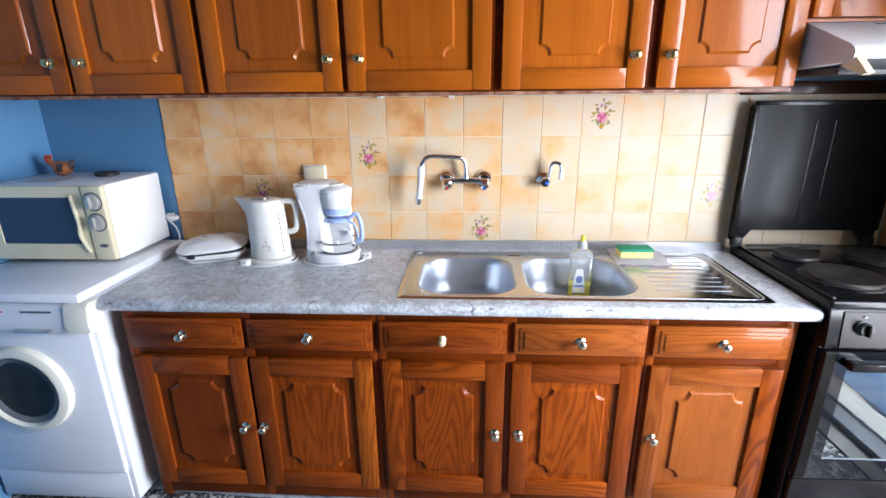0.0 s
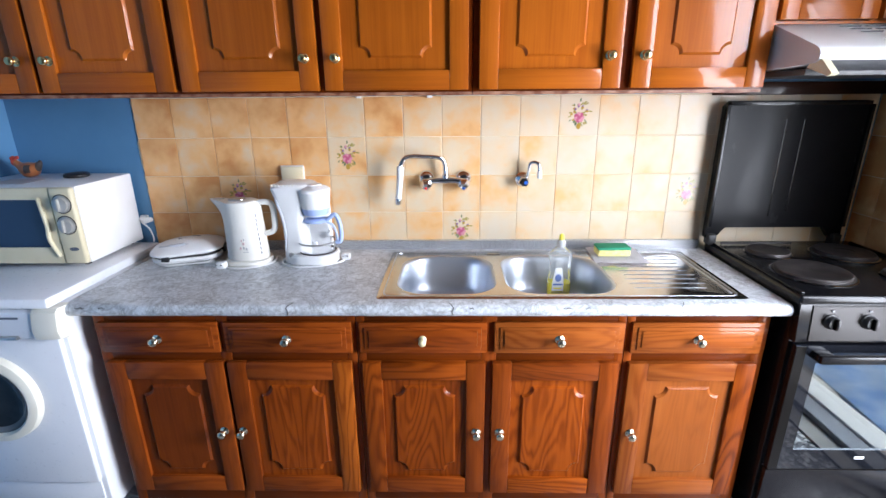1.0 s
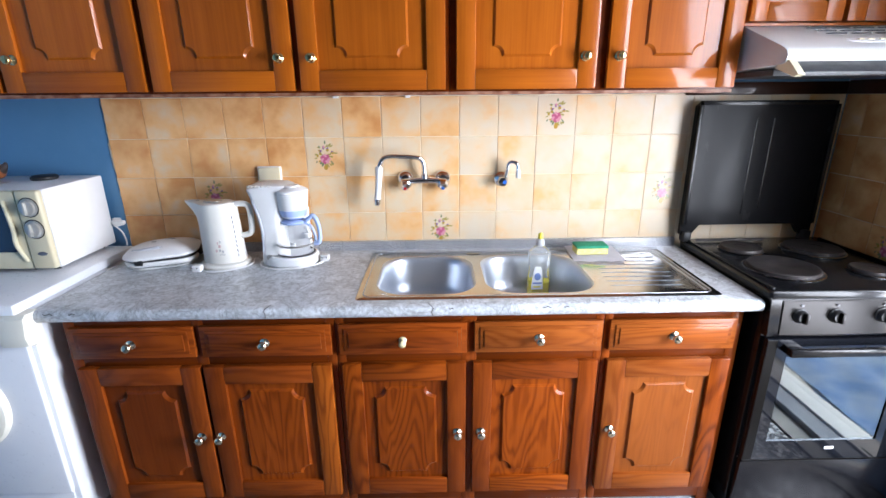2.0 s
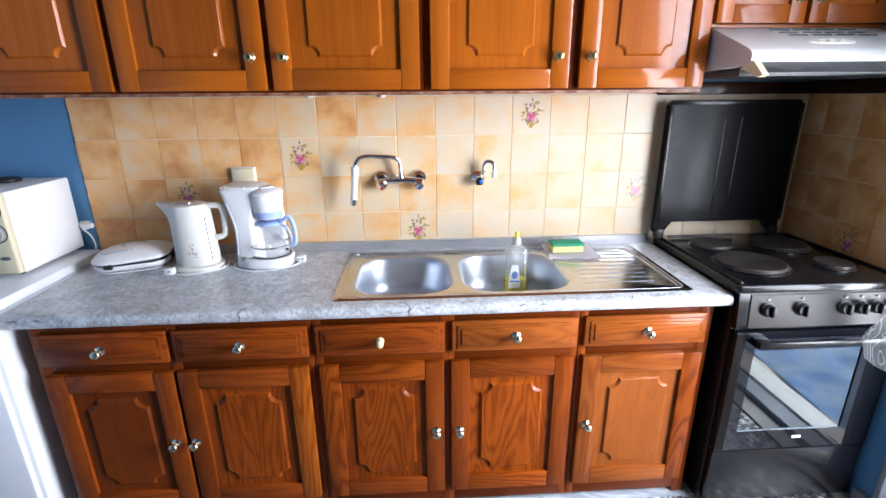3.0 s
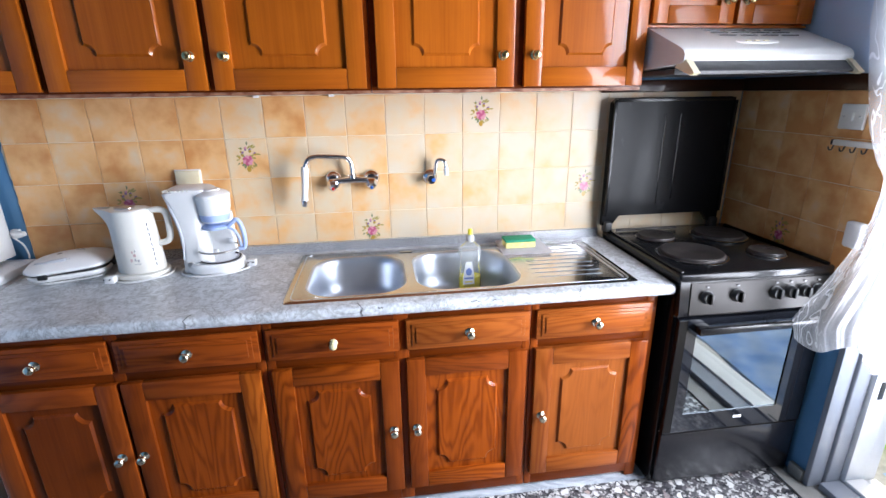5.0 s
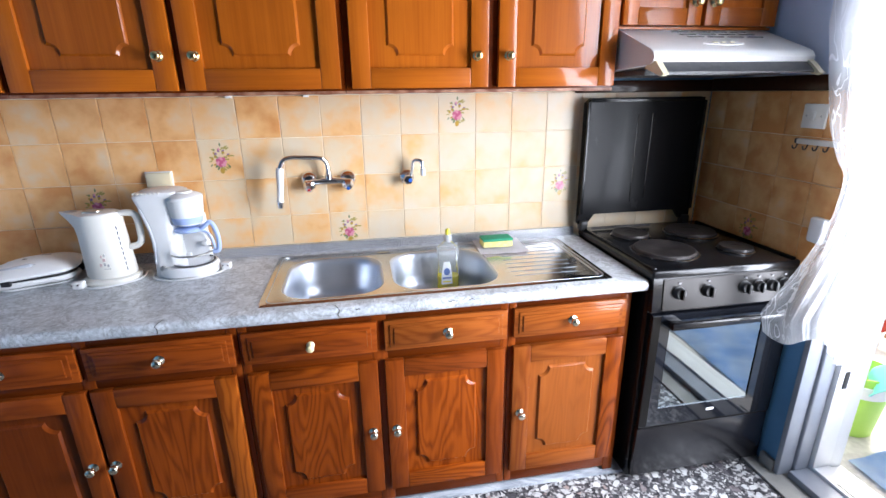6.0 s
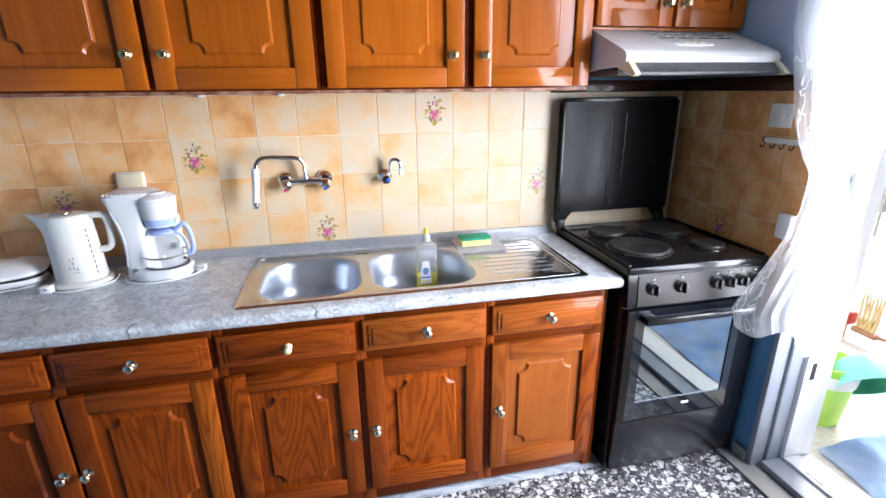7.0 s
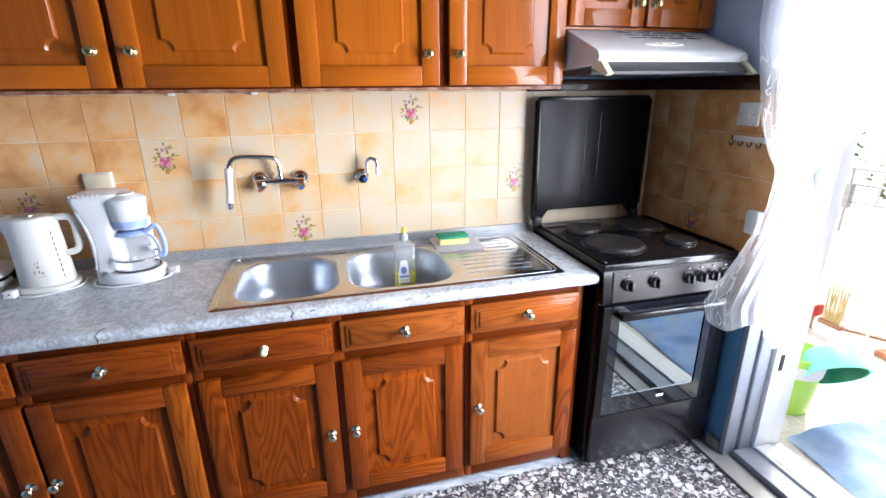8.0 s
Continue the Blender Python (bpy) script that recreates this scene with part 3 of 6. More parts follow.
for x0, x1, y0, y1 in BOWLS:
    rings = []
    for inset, dz, r in ((0, 0, 0.105), (0.004, -0.0015, 0.104), (0.009, -0.008, 0.102), (0.014, -0.03, 0.10), (0.020, -0.09, 0.10), (0.026, -0.118, 0.095), (0.038, -0.136, 0.09), (0.058, -0.146, 0.075), (0.09, -0.149, 0.06)):
        rings.append([(x, y, sz + dz) for x, y in rounded(x0 + inset, x1 - inset, y0 + inset, y1 - inset, r, 12)])
    bowl = bm_loft(bmesh.new(), rings, cap=False)
    last = [v for v in bowl.verts][-len(rings[-1]):]
    bowl.faces.new(last)
    b = part("bowl", bowl, SATIN_BLUE, sink)
    mid = Matrix.Translation(((x0 + x1) / 2, (y0 + y1) / 2 + 0.03, sz - 0.149))
    d = new("drain", finish("drain", lathe([(0.036, 0.0), (0.036, 0.002), (0.030, 0.0025), (0.024, 0.0012), (0.0, 0.0012)], mid), CHROME))
    d.parent = b
    b["base"] = [0, 0, 0]
for k in range(9):
    y = -0.128 - 0.040 * k
    x1 = 2.085 + 0.012 * (k % 2) - 0.002 * k
    part("drainer_rib", tube([(1.835 + (0.0 if k in (3, 4, 5) else -0.01), y, sz - 0.0042), (1.85, y, sz - 0.0027), (x1 - 0.01, y, sz - 0.0027), (x1, y, sz - 0.0042)], 0.0040, 20), SATIN_BLUE, sink)
edge_rib = [(1.83, -0.090, sz), (2.07, -0.090, sz + 0.001), (2.105, -0.105, sz + 0.001), (2.118, -0.14, sz + 0.001), (2.122, -0.46, sz + 0.001), (2.118, -0.485, sz)]
part("drainer_rib", tube(smooth_path([(x, y, z - 0.0035) for x, y, z in edge_rib], 5), 0.0040, 20), SATIN_BLUE, sink)
pl = [(x, y, sz - 0.0004) for x, y in rounded(SX0 + 0.020, SX1 - 0.020, SY0 + 0.016, SY1 - 0.016, 0.03)]
part("pressed_line", tube(pl + pl[:1], 0.0016, 8), SATIN_BLUE, sink)
part("overflow_plate", box(1.378, 1.428, -0.106, -0.080, sz, sz + 0.002, 0.0008), BRUSHED_WARM, sink)

RED_CAP = mat("red plastic", (0.6, 0.02, 0.02), 0.35)[0]
BLUE_CAP = mat("blue plastic", (0.02, 0.12, 0.5), 0.35)[0]
toY = Matrix.Rotation(radians(90), 4, "X")


def at_wall(x, z, y=0.0):
    return Matrix.Translation((x, y, z)) @ toY


tap = thing("mixer_tap", (1.21, 0, 1.116), "chrome wall-mounted mixer tap with a swivel spout and white hose end", "tap")
for x, cap in ((1.137, RED_CAP), (1.284, BLUE_CAP)):
    part("rosette", lathe([(0, 0), (0.033, 0), (0.033, 0.004), (0.028, 0.012), (0.017, 0.020), (0.017, 0.030), (0, 0.030)], at_wall(x, 1.118)), CHROME, tap)
    h = part("handle", lathe([(0, 0.028), (0.022, 0.028), (0.026, 0.034), (0.024, 0.046), (0.016, 0.060), (0.010, 0.066), (0, 0.067)], at_wall(x, 1.116) @ Matrix.Rotation(radians(25), 4, "X"), 6), CHROME, tap)
    part("cap", lathe([(0, 0.066), (0.006, 0.066), (0.005, 0.069), (0, 0.070)], at_wall(x, 1.116) @ Matrix.Rotation(radians(25), 4, "X")), cap, tap, "coloured temperature button")
part("tap_body", tube([(1.137, -0.032, 1.112), (1.17, -0.034, 1.113), (1.213, -0.036, 1.117), (1.25, -0.034, 1.114), (1.284, -0.032, 1.112)], [0.011, 0.012, 0.015, 0.012, 0.011], 14), CHROME, tap)
part("collar", lathe([(0.0, 0), (0.013, 0), (0.013, 0.012), (0.010, 0.016), (0, 0.016)], Matrix.Translation((1.213, -0.038, 1.124))), CHROME, tap)
part("spout", tube(smooth_path([(1.213, -0.038, 1.132), (1.212, -0.040, 1.172), (1.203, -0.044, 1.196), (1.182, -0.05, 1.206), (1.13, -0.06, 1.211), (1.085, -0.068, 1.213), (1.058, -0.072, 1.205), (1.045, -0.074, 1.185), (1.043, -0.075, 1.172)], 6), 0.0085, 14), CHROME, tap)
part("hose_end", tube([(1.0425, -0.075, 1.176), (1.041, -0.075, 1.168), (1.038, -0.076, 1.12), (1.031, -0.077, 1.062), (1.030, -0.077, 1.052)], [0.0115, 0.0145, 0.0125, 0.0115, 0.0145], 14), WHITE_PLASTIC, tap, "white plastic hose end")
part("nozzle", tube([(1.030, -0.077, 1.052), (1.028, -0.077, 1.036), (1.0275, -0.077, 1.028)], [0.0125, 0.0125, 0.010], 12), CHROME, tap)

tap2 = thing("water_tap", (1.52, 0, 1.108), "small chrome wall tap with a curved spout and blue handle", "tap")
part("rosette", lathe([(0, 0), (0.029, 0), (0.029, 0.004), (0.022, 0.012), (0.014, 0.016), (0.014, 0.034), (0, 0.034)], at_wall(1.519, 1.112)), CHROME, tap2)
part("handle", lathe([(0, 0.034), (0.020, 0.034), (0.022, 0.042), (0.018, 0.054), (0.0, 0.056)], at_wall(1.519, 1.108), 6), CHROME, tap2)
part("cap", lathe([(0, 0.055), (0.008, 0.055), (0.007, 0.058), (0, 0.059)], at_wall(1.525, 1.107)), BLUE_CAP, tap2, "blue temperature button")
part("spout", tube(smooth_path([(1.530, -0.03, 1.118), (1.536, -0.04, 1.15), (1.538, -0.045, 1.172), (1.545, -0.048, 1.183), (1.556, -0.052, 1.185), (1.568, -0.056, 1.181), (1.574, -0.058, 1.168), (1.575, -0.059, 1.145)], 5), 0.0072, 12), CHROME, tap2)
part("nozzle", tube([(1.575, -0.059, 1.152), (1.576, -0.059, 1.125)], 0.0095, 12), WHITE_PLASTIC, tap2)


# ---- cooker ----
KX0, KX1, KZ = 2.268, 2.830, 0.862
GLASS = mat("dark oven glass", (0.008, 0.009, 0.012), 0.05, spec=0.40)[0]


def thin_glass(name, tint, ior, rough=0.03, gloss=(1.0, 1.0, 1.0)):
    """A thin clear wall: lets light straight through, and mirrors by its Fresnel gloss."""
    m = bpy.data.materials.new(name)
    m.use_nodes = True
    nt = m.node_tree
    nt.nodes.clear()
    o = nt.nodes.new("ShaderNodeOutputMaterial")
    tr = node(nt, "ShaderNodeBsdfTransparent", Color=(*tint, 1))
    gl = node(nt, "ShaderNodeBsdfGlossy", Color=(*gloss, 1), Roughness=rough)
    fr = node(nt, "ShaderNodeFresnel", IOR=ior)
    mx_ = nt.nodes.new("ShaderNodeMixShader")
    for a, c in ((fr.outputs[0], mx_.inputs[0]), (tr.outputs[0], mx_.inputs[1]), (gl.outputs[0], mx_.inputs[2]), (mx_.outputs[0], o.inputs["Surface"])):
        nt.links.new(a, c)
    return m


SMOKE = thin_glass("oven window glass", (0.30, 0.34, 0.40), 3.3, 0.02, (0.80, 0.92, 1.0))
MARK_GREY = mat("grey scale print", (0.22, 0.22, 0.23), 0.5)[0]
PANEL_STEEL, pnt, pb = mat("brushed control panel steel", (0.024, 0.023, 0.0225), 0.3, 1.0)
pbrush = noise_tex(pnt, coords(pnt, (0.03, 1, 1)), 300.0, 2.0)
rough_from(pnt, pb, pbrush, 0.26, 0.36)
cooker = thing("cooker", (2.555, -0.30, 0.0), "black freestanding electric cooker with its lid raised", "cooker")
part("side_panel", box(KX0, KX0 + 0.012, -0.575, -0.03, 0.012, KZ - 0.02, 0.002), BLACK_ENAMEL, cooker)
part("side_panel", box(KX1 - 0.012, KX1, -0.575, -0.03, 0.012, KZ - 0.02, 0.002), BLACK_ENAMEL, cooker)
part("back_panel", box(KX0 + 0.012, KX1 - 0.012, -0.045, -0.03, 0.012, KZ - 0.02), BLACK_ENAMEL, cooker)
part("oven_floor", box(KX0 + 0.012, KX1 - 0.012, -0.57, -0.045, 0.24, 0.255), IRON, cooker)
part("oven_roof", box(KX0 + 0.012, KX1 - 0.012, -0.57, -0.045, 0.69, 0.70), BLACK_ENAMEL, cooker)
OVEN_GREY = mottled("grey speckled oven enamel", (0.05, 0.055, 0.065), (0.11, 0.12, 0.14), 60.0, 0.35, 0.1)
part("oven_lining", boxes((KX0 + 0.014, KX0 + 0.022, -0.57, -0.05, 0.256, 0.689), (KX1 - 0.022, KX1 - 0.014, -0.57, -0.05, 0.256, 0.689), (KX0 + 0.022, KX1 - 0.022, -0.056, -0.048, 0.256, 0.689)), OVEN_GREY, cooker)
for z in (0.40, 0.53):
    part("oven_rack", boxes(*[(KX0 + 0.03 + 0.03 * k, KX0 + 0.034 + 0.03 * k, -0.54, -0.06, z, z + 0.003) for k in range(18)], (KX0 + 0.02, KX1 - 0.02, -0.54, -0.534, z, z + 0.005)), CHROME, cooker)
hob = bm_box(bmesh.new(), KX0 - 0.006, KX1 + 0.002, -0.592, -0.028, KZ - 0.034, KZ, 0.010, 3)
part("hob", hob, BLACK_ENAMEL, cooker)
for xa in (KX0 + 0.004, KX1 - 0.018):
    part("hob_ridge", box(xa, xa + 0.012, -0.575, -0.06, KZ, KZ + 0.006, 0.002), BLACK_ENAMEL, cooker)
part("hinge_bar", tube([(KX0 + 0.03, -0.085, KZ + 0.008), (KX0 + 0.30, -0.085, KZ + 0.008)], 0.006, 10), IRON, cooker)
for x, y, r in ((2.425, -0.405, 0.108), (2.680, -0.205, 0.095), (2.695, -0.440, 0.058), (2.415, -0.190, 0.070)):
    ring = part("hotplate", lathe([(0, 0.0), (r * 1.06, 0.0), (r * 1.07, 0.004), (r * 1.02, 0.006), (r, 0.006), (r, 0.013), (r * 0.97, 0.016), (r * 0.93, 0.0165), (r * 0.90, 0.0155), (r * 0.36, 0.0155), (r * 0.33, 0.0135), (0, 0.0135)],
                                     Matrix.Translation((x, y, KZ - 0.001)), 48), IRON, cooker)
    ring["base"] = [0, 0, 0]
    t = new("trim_ring", finish("trim_ring", lathe([(r * 1.10, 0.0), (r * 1.12, 0.003), (r * 1.07, 0.0048), (r * 1.05, 0.001)], Matrix.Translation((x, y, KZ - 0.001)), 48), CHROME))
    t.parent = ring
# control panel, leaning back a little
pan = bmesh.new()
bm_loft(pan, [[(x, -0.578, 0.715), (x, -0.600, 0.716), (x, -0.604, 0.725), (x, -0.594, 0.836), (x, -0.580, 0.850), (x, -0.560, 0.852)] for x in (KX0 - 0.002, KX1)])
part("control_panel", pan, BLACK_ENAMEL, cooker)
face = bmesh.new()
bm_loft(face, [[(x, -0.597, 0.722), (x, -0.607, 0.724), (x, -0.5985, 0.830), (x, -0.588, 0.842), (x, -0.57, 0.845)] for x in (2.302, 2.806)])
part("panel_face", face, PANEL_STEEL, cooker)
for x in (2.358, 2.467, 2.609, 2.662, 2.714, 2.766):
    m = Matrix.Translation((x, -0.6025, 0.784)) @ Matrix.Rotation(radians(85), 4, "X")
    kn = part("dial", lathe([(0, 0), (0.023, 0), (0.023, 0.003), (0.0205, 0.004), (0.0185, 0.016), (0.017, 0.018), (0, 0.018)], m, 24), BLACK_MATT, cooker, "black control dial")
    kn["base"] = [0, 0, 0]
    g = new("grip", finish("grip", bm_box(bmesh.new(), x - 0.0045, x + 0.0045, -0.632, -0.618, 0.768, 0.803, 0.003), PANEL_STEEL if x < 2.5 else BLACK_MATT))
    g.parent = kn
    mk = new("scale_mark", finish("scale_mark", boxes((x - 0.004, x + 0.004, -0.6035, -0.6005, 0.816, 0.821)), MARK_GREY))
    mk.parent = kn
# oven door with its window
OX0, OX1, OZ0, OZ1 = 2.276, 2.826, 0.250, 0.706
wx0, wx1, wz0, wz1 = 2.345, 2.715, 0.325, 0.645
part("oven_door", frame_ring(OX0, OX1, OZ0, OZ1, wx0, wx1, wz0, wz1, -0.602, -0.576), GLASS, cooker, "black glass oven door")
part("oven_window", boxes((wx0, wx1, -0.598, -0.592, wz0, wz1)), SMOKE, cooker, "reflecting oven window")
part("oven_handle", boxes((2.325, 2.80, -0.645, -0.628, 0.664, 0.690), (2.325, 2.372, -0.630, -0.600, 0.664, 0.690), (2.755, 2.80, -0.630, -0.600, 0.664, 0.690), bevel=0.004), BLACK_ENAMEL, cooker)
part("door_edge_strip", boxes((OX0, OX0 + 0.03, -0.6045, -0.602, OZ0 + 0.004, OZ1 - 0.004)), PANEL_STEEL, cooker)
part("badge", box(2.548, 2.580, -0.6030, -0.602, 0.289, 0.300, 0.0004), WHITE_PLASTIC, cooker)
part("pan_drawer", box(OX0, OX1, -0.600, -0.576, 0.028, 0.243, 0.004), mat("glossy black drawer enamel", (0.007, 0.007, 0.009), 0.20, spec=0.5)[0], cooker)
part("drawer_trim", box(OX0 + 0.005, OX1 - 0.005, -0.6015, -0.59, 0.2435, 0.2485), PANEL_STEEL, cooker)
for x in (KX0 + 0.03, KX1 - 0.03):
    for y in (-0.55, -0.07):
        part("foot", lathe([(0, 0), (0.016, 0), (0.016, 0.014), (0, 0.014)], Matrix.Translation((x, y, 0.0))), BLACK_MATT, cooker)
# raised lid
lid = bmesh.new()
lx0, lx1, ly = 2.244, 2.778, -0.055
prof = [(lx0 + 0.02, 1.404), (lx0, 1.385), (lx0 + 0.002, 0.885), (lx0 + 0.045, 0.885), (lx0 + 0.075, 0.925), (lx1 - 0.075, 0.925), (lx1 - 0.045, 0.885), (lx1 - 0.002, 0.885), (lx1, 1.385), (lx1 - 0.02, 1.404)]
lid = bm_loft(bmesh.new(), [[(x, ly + 0.022, z) for x, z in prof], [(x, ly, z) for x, z in prof]])
LID, lnt, lb = mat("smeared black enamel", (0.006, 0.006, 0.007), 0.2, spec=0.10)
smear = noise_tex(lnt, coords(lnt, (1, 1, 0.45)), 5.0, 5.0, 0.65, 0.3)
wipe = ramp(lnt, smear, [(0.35, (0.14, 0.14, 0.14)), (0.68, (0.30, 0.30, 0.30))])
lnt.links.new(wipe, lb.inputs["Roughness"])
lid_ob = part("lid", lid, LID, cooker, "raised black enamelled lid with wiped smears")
lid_ob["base"] = [0, 0, 0]
for nm, rows in (("lid_lip", ((lx0 + 0.002, lx0 + 0.014, ly - 0.014, ly, 0.93, 1.39), (lx1 - 0.014, lx1 - 0.002, ly - 0.014, ly, 0.93, 1.39), (lx0 + 0.014, lx1 - 0.014, ly - 0.014, ly, 1.388, 1.402))),
                 ("pressed_rib", ((2.474, 2.480, ly - 0.0010, ly, 0.97, 1.34), (2.540, 2.546, ly - 0.0010, ly, 0.99, 1.34)))):
    for r in rows:
        o = new(nm, finish(nm, box(*r, 0.001), BLACK_ENAMEL))
        o.parent = lid_ob
for x in (lx0 + 0.024, lx1 - 0.024):
    part("lid_hinge", box(x - 0.016, x + 0.016, -0.075, -0.035, KZ - 0.004, 0.900, 0.005), BLACK_MATT, cooker)

# ---- cooker hood ----
DARK_GREY = mottled("dark grey filter", (0.035, 0.036, 0.038), (0.06, 0.06, 0.062), 40.0, 0.35, 0.1)
hood = thing("cooker_hood", (2.54, -0.25, 1.48), "white steel cooker hood with vent slots", "cooker hood")
HX0, HX1 = 2.238, 2.812
hprof = [(-0.002, 1.634), (-0.255, 1.634), (-0.466, 1.554), (-0.482, 1.544), (-0.490, 1.530), (-0.486, 1.515), (-0.470, 1.508), (-0.30, 1.500), (-0.002, 1.490)]
nx = 8
part("hood_shell", bm_loft(bmesh.new(), [[(HX0 + (HX1 - HX0) * k / nx, y, z) for y, z in hprof] for k in range(nx + 1)]), HOOD_WHITE, hood)
for j in range(3):
    yv = -0.286 - 0.028 * j
    zv = 1.634 + (yv + 0.255) * 0.379
    for k in range(4):
        x = 2.452 + 0.076 * k + 0.012 * j
        part("vent_slot", boxes((x - 0.029, x + 0.029, yv - 0.0065, yv + 0.0065, zv - 0.0030, zv + 0.0014), (x - 0.0315, x - 0.029, yv - 0.004, yv + 0.004, zv - 0.0030, zv + 0.0012), (x + 0.029, x + 0.0315, yv - 0.004, yv + 0.004, zv - 0.0030, zv + 0.0012)), BLACK_MATT, hood)
ctl = bmesh.new()
bm_loft(ctl, [[(2.53 + 0.075 * math.cos(a), -0.415 + 0.018 * math.sin(a), 1.5735 + 0.018 * math.sin(a) * 0.379 + d) for a in [2 * math.pi * k / 20 for k in range(20)]] for d in (-0.004, 0.0035)])
part("switch_plate", ctl, WHITE_PLASTIC, hood)
for x in (2.495, 2.525, 2.558):
    part("slider", box(x - 0.008, x + 0.008, -0.421, -0.410, 1.575, 1.5795, 0.001), CREAM_PLASTIC, hood)
part("visor", bm_loft(bmesh.new(), [[(x, -0.484, 1.515), (x, -0.520, 1.485), (x, -0.517, 1.479), (x, -0.46, 1.494), (x, -0.40, 1.497)] for x in (HX0 + 0.026, HX1 - 0.02)]), DARK_GREY, hood)
for x in (HX0 + 0.004, HX1 - 0.022):
    part("visor_end", bm_loft(bmesh.new(), [[(q, -0.470, 1.530), (q, -0.500, 1.512), (q, -0.540, 1.478), (q, -0.524, 1.472), (q, -0.44, 1.498)] for q in (x, x + 0.020)]), CREAM_PLASTIC, hood)
part("filter", box(HX0 + 0.03, HX1 - 0.03, -0.40, -0.05, 1.478, 1.496, 0.002), DARK_GREY, hood)


# ---- washing machine and what stands on it ----
def sub(name, bm, material, parent, label=""):
    """A piece of a part, built in world places (the part must lie at its thing's base)."""
    ob = new(name, finish(name, bm, material))
    ob.parent = parent
    return tagged(ob, label)


toFront = Matrix.Rotation(radians(90), 4, "X")
GREY_RUBBER = mottled("grey rubber", (0.10, 0.11, 0.12), (0.16, 0.17, 0.18), 20.0, 0.5, 0.1)
# near-black colour stands for the unlit drum behind the door glass
DRUM_DARK = mottled("glass with the drum's dark painted in", (0.012, 0.014, 0.016), (0.03, 0.032, 0.035), 10.0, 0.10, 0.0, spec=0.15)
WM_TRIM = mottled("yellowed white plastic", (0.68, 0.66, 0.56), (0.74, 0.72, 0.64), 7.0, 0.35, 0.04)
TEXT_GREY = mat("grey print", (0.10, 0.11, 0.14), 0.6)[0]
WX0, WX1, WY = -0.492, 0.030, -0.600
wm = thing("washing_machine", (-0.23, -0.30, 0.012), "old white front-loading washing machine with yellowed trim", "washing machine")
part("body", box(WX0, WX1, -0.580, -0.03, 0.03, 0.825, 0.006), ENAMEL, wm)
part("front_panel", box(WX0, WX1 - 0.012, WY, -0.579, 0.165, 0.728, 0.008), ENAMEL, wm)
part("kick_plate", box(WX0 + 0.01, WX1 - 0.02, -0.585, -0.578, 0.045, 0.160, 0.002), ENAMEL, wm)
for x in (WX0 + 0.05, WX1 - 0.05):
    for y in (-0.54, -0.08):
        part("foot", lathe([(0, 0), (0.02, 0), (0.02, 0.02), (0, 0.022)], Matrix.Translation((x, y, 0.012))), GREY_RUBBER, wm)
part("top_plate", box(XL + 0.006, 0.022, -0.612, -0.02, 0.828, 0.861, 0.008), ENAMEL, wm)
cp = bmesh.new()
bm_loft(cp, [[(x, y, z) for y, z in ((-0.560, 0.735), (-0.598, 0.728), (-0.616, 0.734), (-0.622, 0.760), (-0.612, 0.815), (-0.600, 0.824), (-0.560, 0.826))] for x in (WX0, -0.02)])
panel = part("control_panel", cp, ENAMEL, wm)
part("panel_end", bm_loft(bmesh.new(), [[(x, y * k + (1 - k) * -0.56, z) for y, z in ((-0.555, 0.732), (-0.600, 0.724), (-0.620, 0.731), (-0.626, 0.760), (-0.616, 0.817), (-0.602, 0.827), (-0.555, 0.827))] for x, k in ((-0.032, 1.0), (0.020, 1.0), (0.040, 0.9), (0.046, 0.6))]),
     WM_TRIM, wm, "yellowed corner trim")
part("soap_drawer_gap", box(-0.2755, -0.2725, -0.6225, -0.60, 0.738, 0.815), CREAM_PLASTIC, wm)
for x in (-0.330, -0.310, -0.292):
    part("button", lathe([(0, 0), (0.008, 0), (0.008, 0.004), (0, 0.006)], Matrix.Translation((x, -0.6215, 0.765)) @ toFront, 14), WHITE_PLASTIC, wm)
part("name_bar", boxes((-0.175, -0.075, -0.6165, -0.612, 0.797, 0.803)), TEXT_GREY, wm)
part("name_bar", boxes((-0.255, -0.235, -0.6165, -0.612, 0.797, 0.802)), RED_CAP, wm)
part("drawer_grip", bm_loft(bmesh.new(), [[(x, -0.615, 0.744), (x, -0.630, 0.741), (x, -0.630, 0.734), (x, -0.612, 0.731)] for x in (-0.205, -0.085)]), STEEL, wm)
PCX, PCZ = -0.248, 0.512
dm = Matrix.Translation((PCX, WY, PCZ)) @ toFront
door = part("porthole_ring", lathe([(0.124, -0.004), (0.126, 0.022), (0.132, 0.030), (0.144, 0.029), (0.156, 0.022), (0.160, 0.006), (0.160, -0.002)], dm, 64), WM_TRIM, wm, "cream plastic door ring")
part("porthole_seal", lathe([(0.127, 0.018), (0.118, 0.020), (0.104, 0.010), (0.098, 0.004)], dm, 48), GREY_RUBBER, wm)
part("porthole_glass", lathe([(0.106, 0.012), (0.096, 0.0075), (0.07, 0.005), (0.03, 0.0035), (0, 0.003)], dm, 48), DRUM_DARK, wm, "bowl-shaped door glass with the dark of the drum painted in")

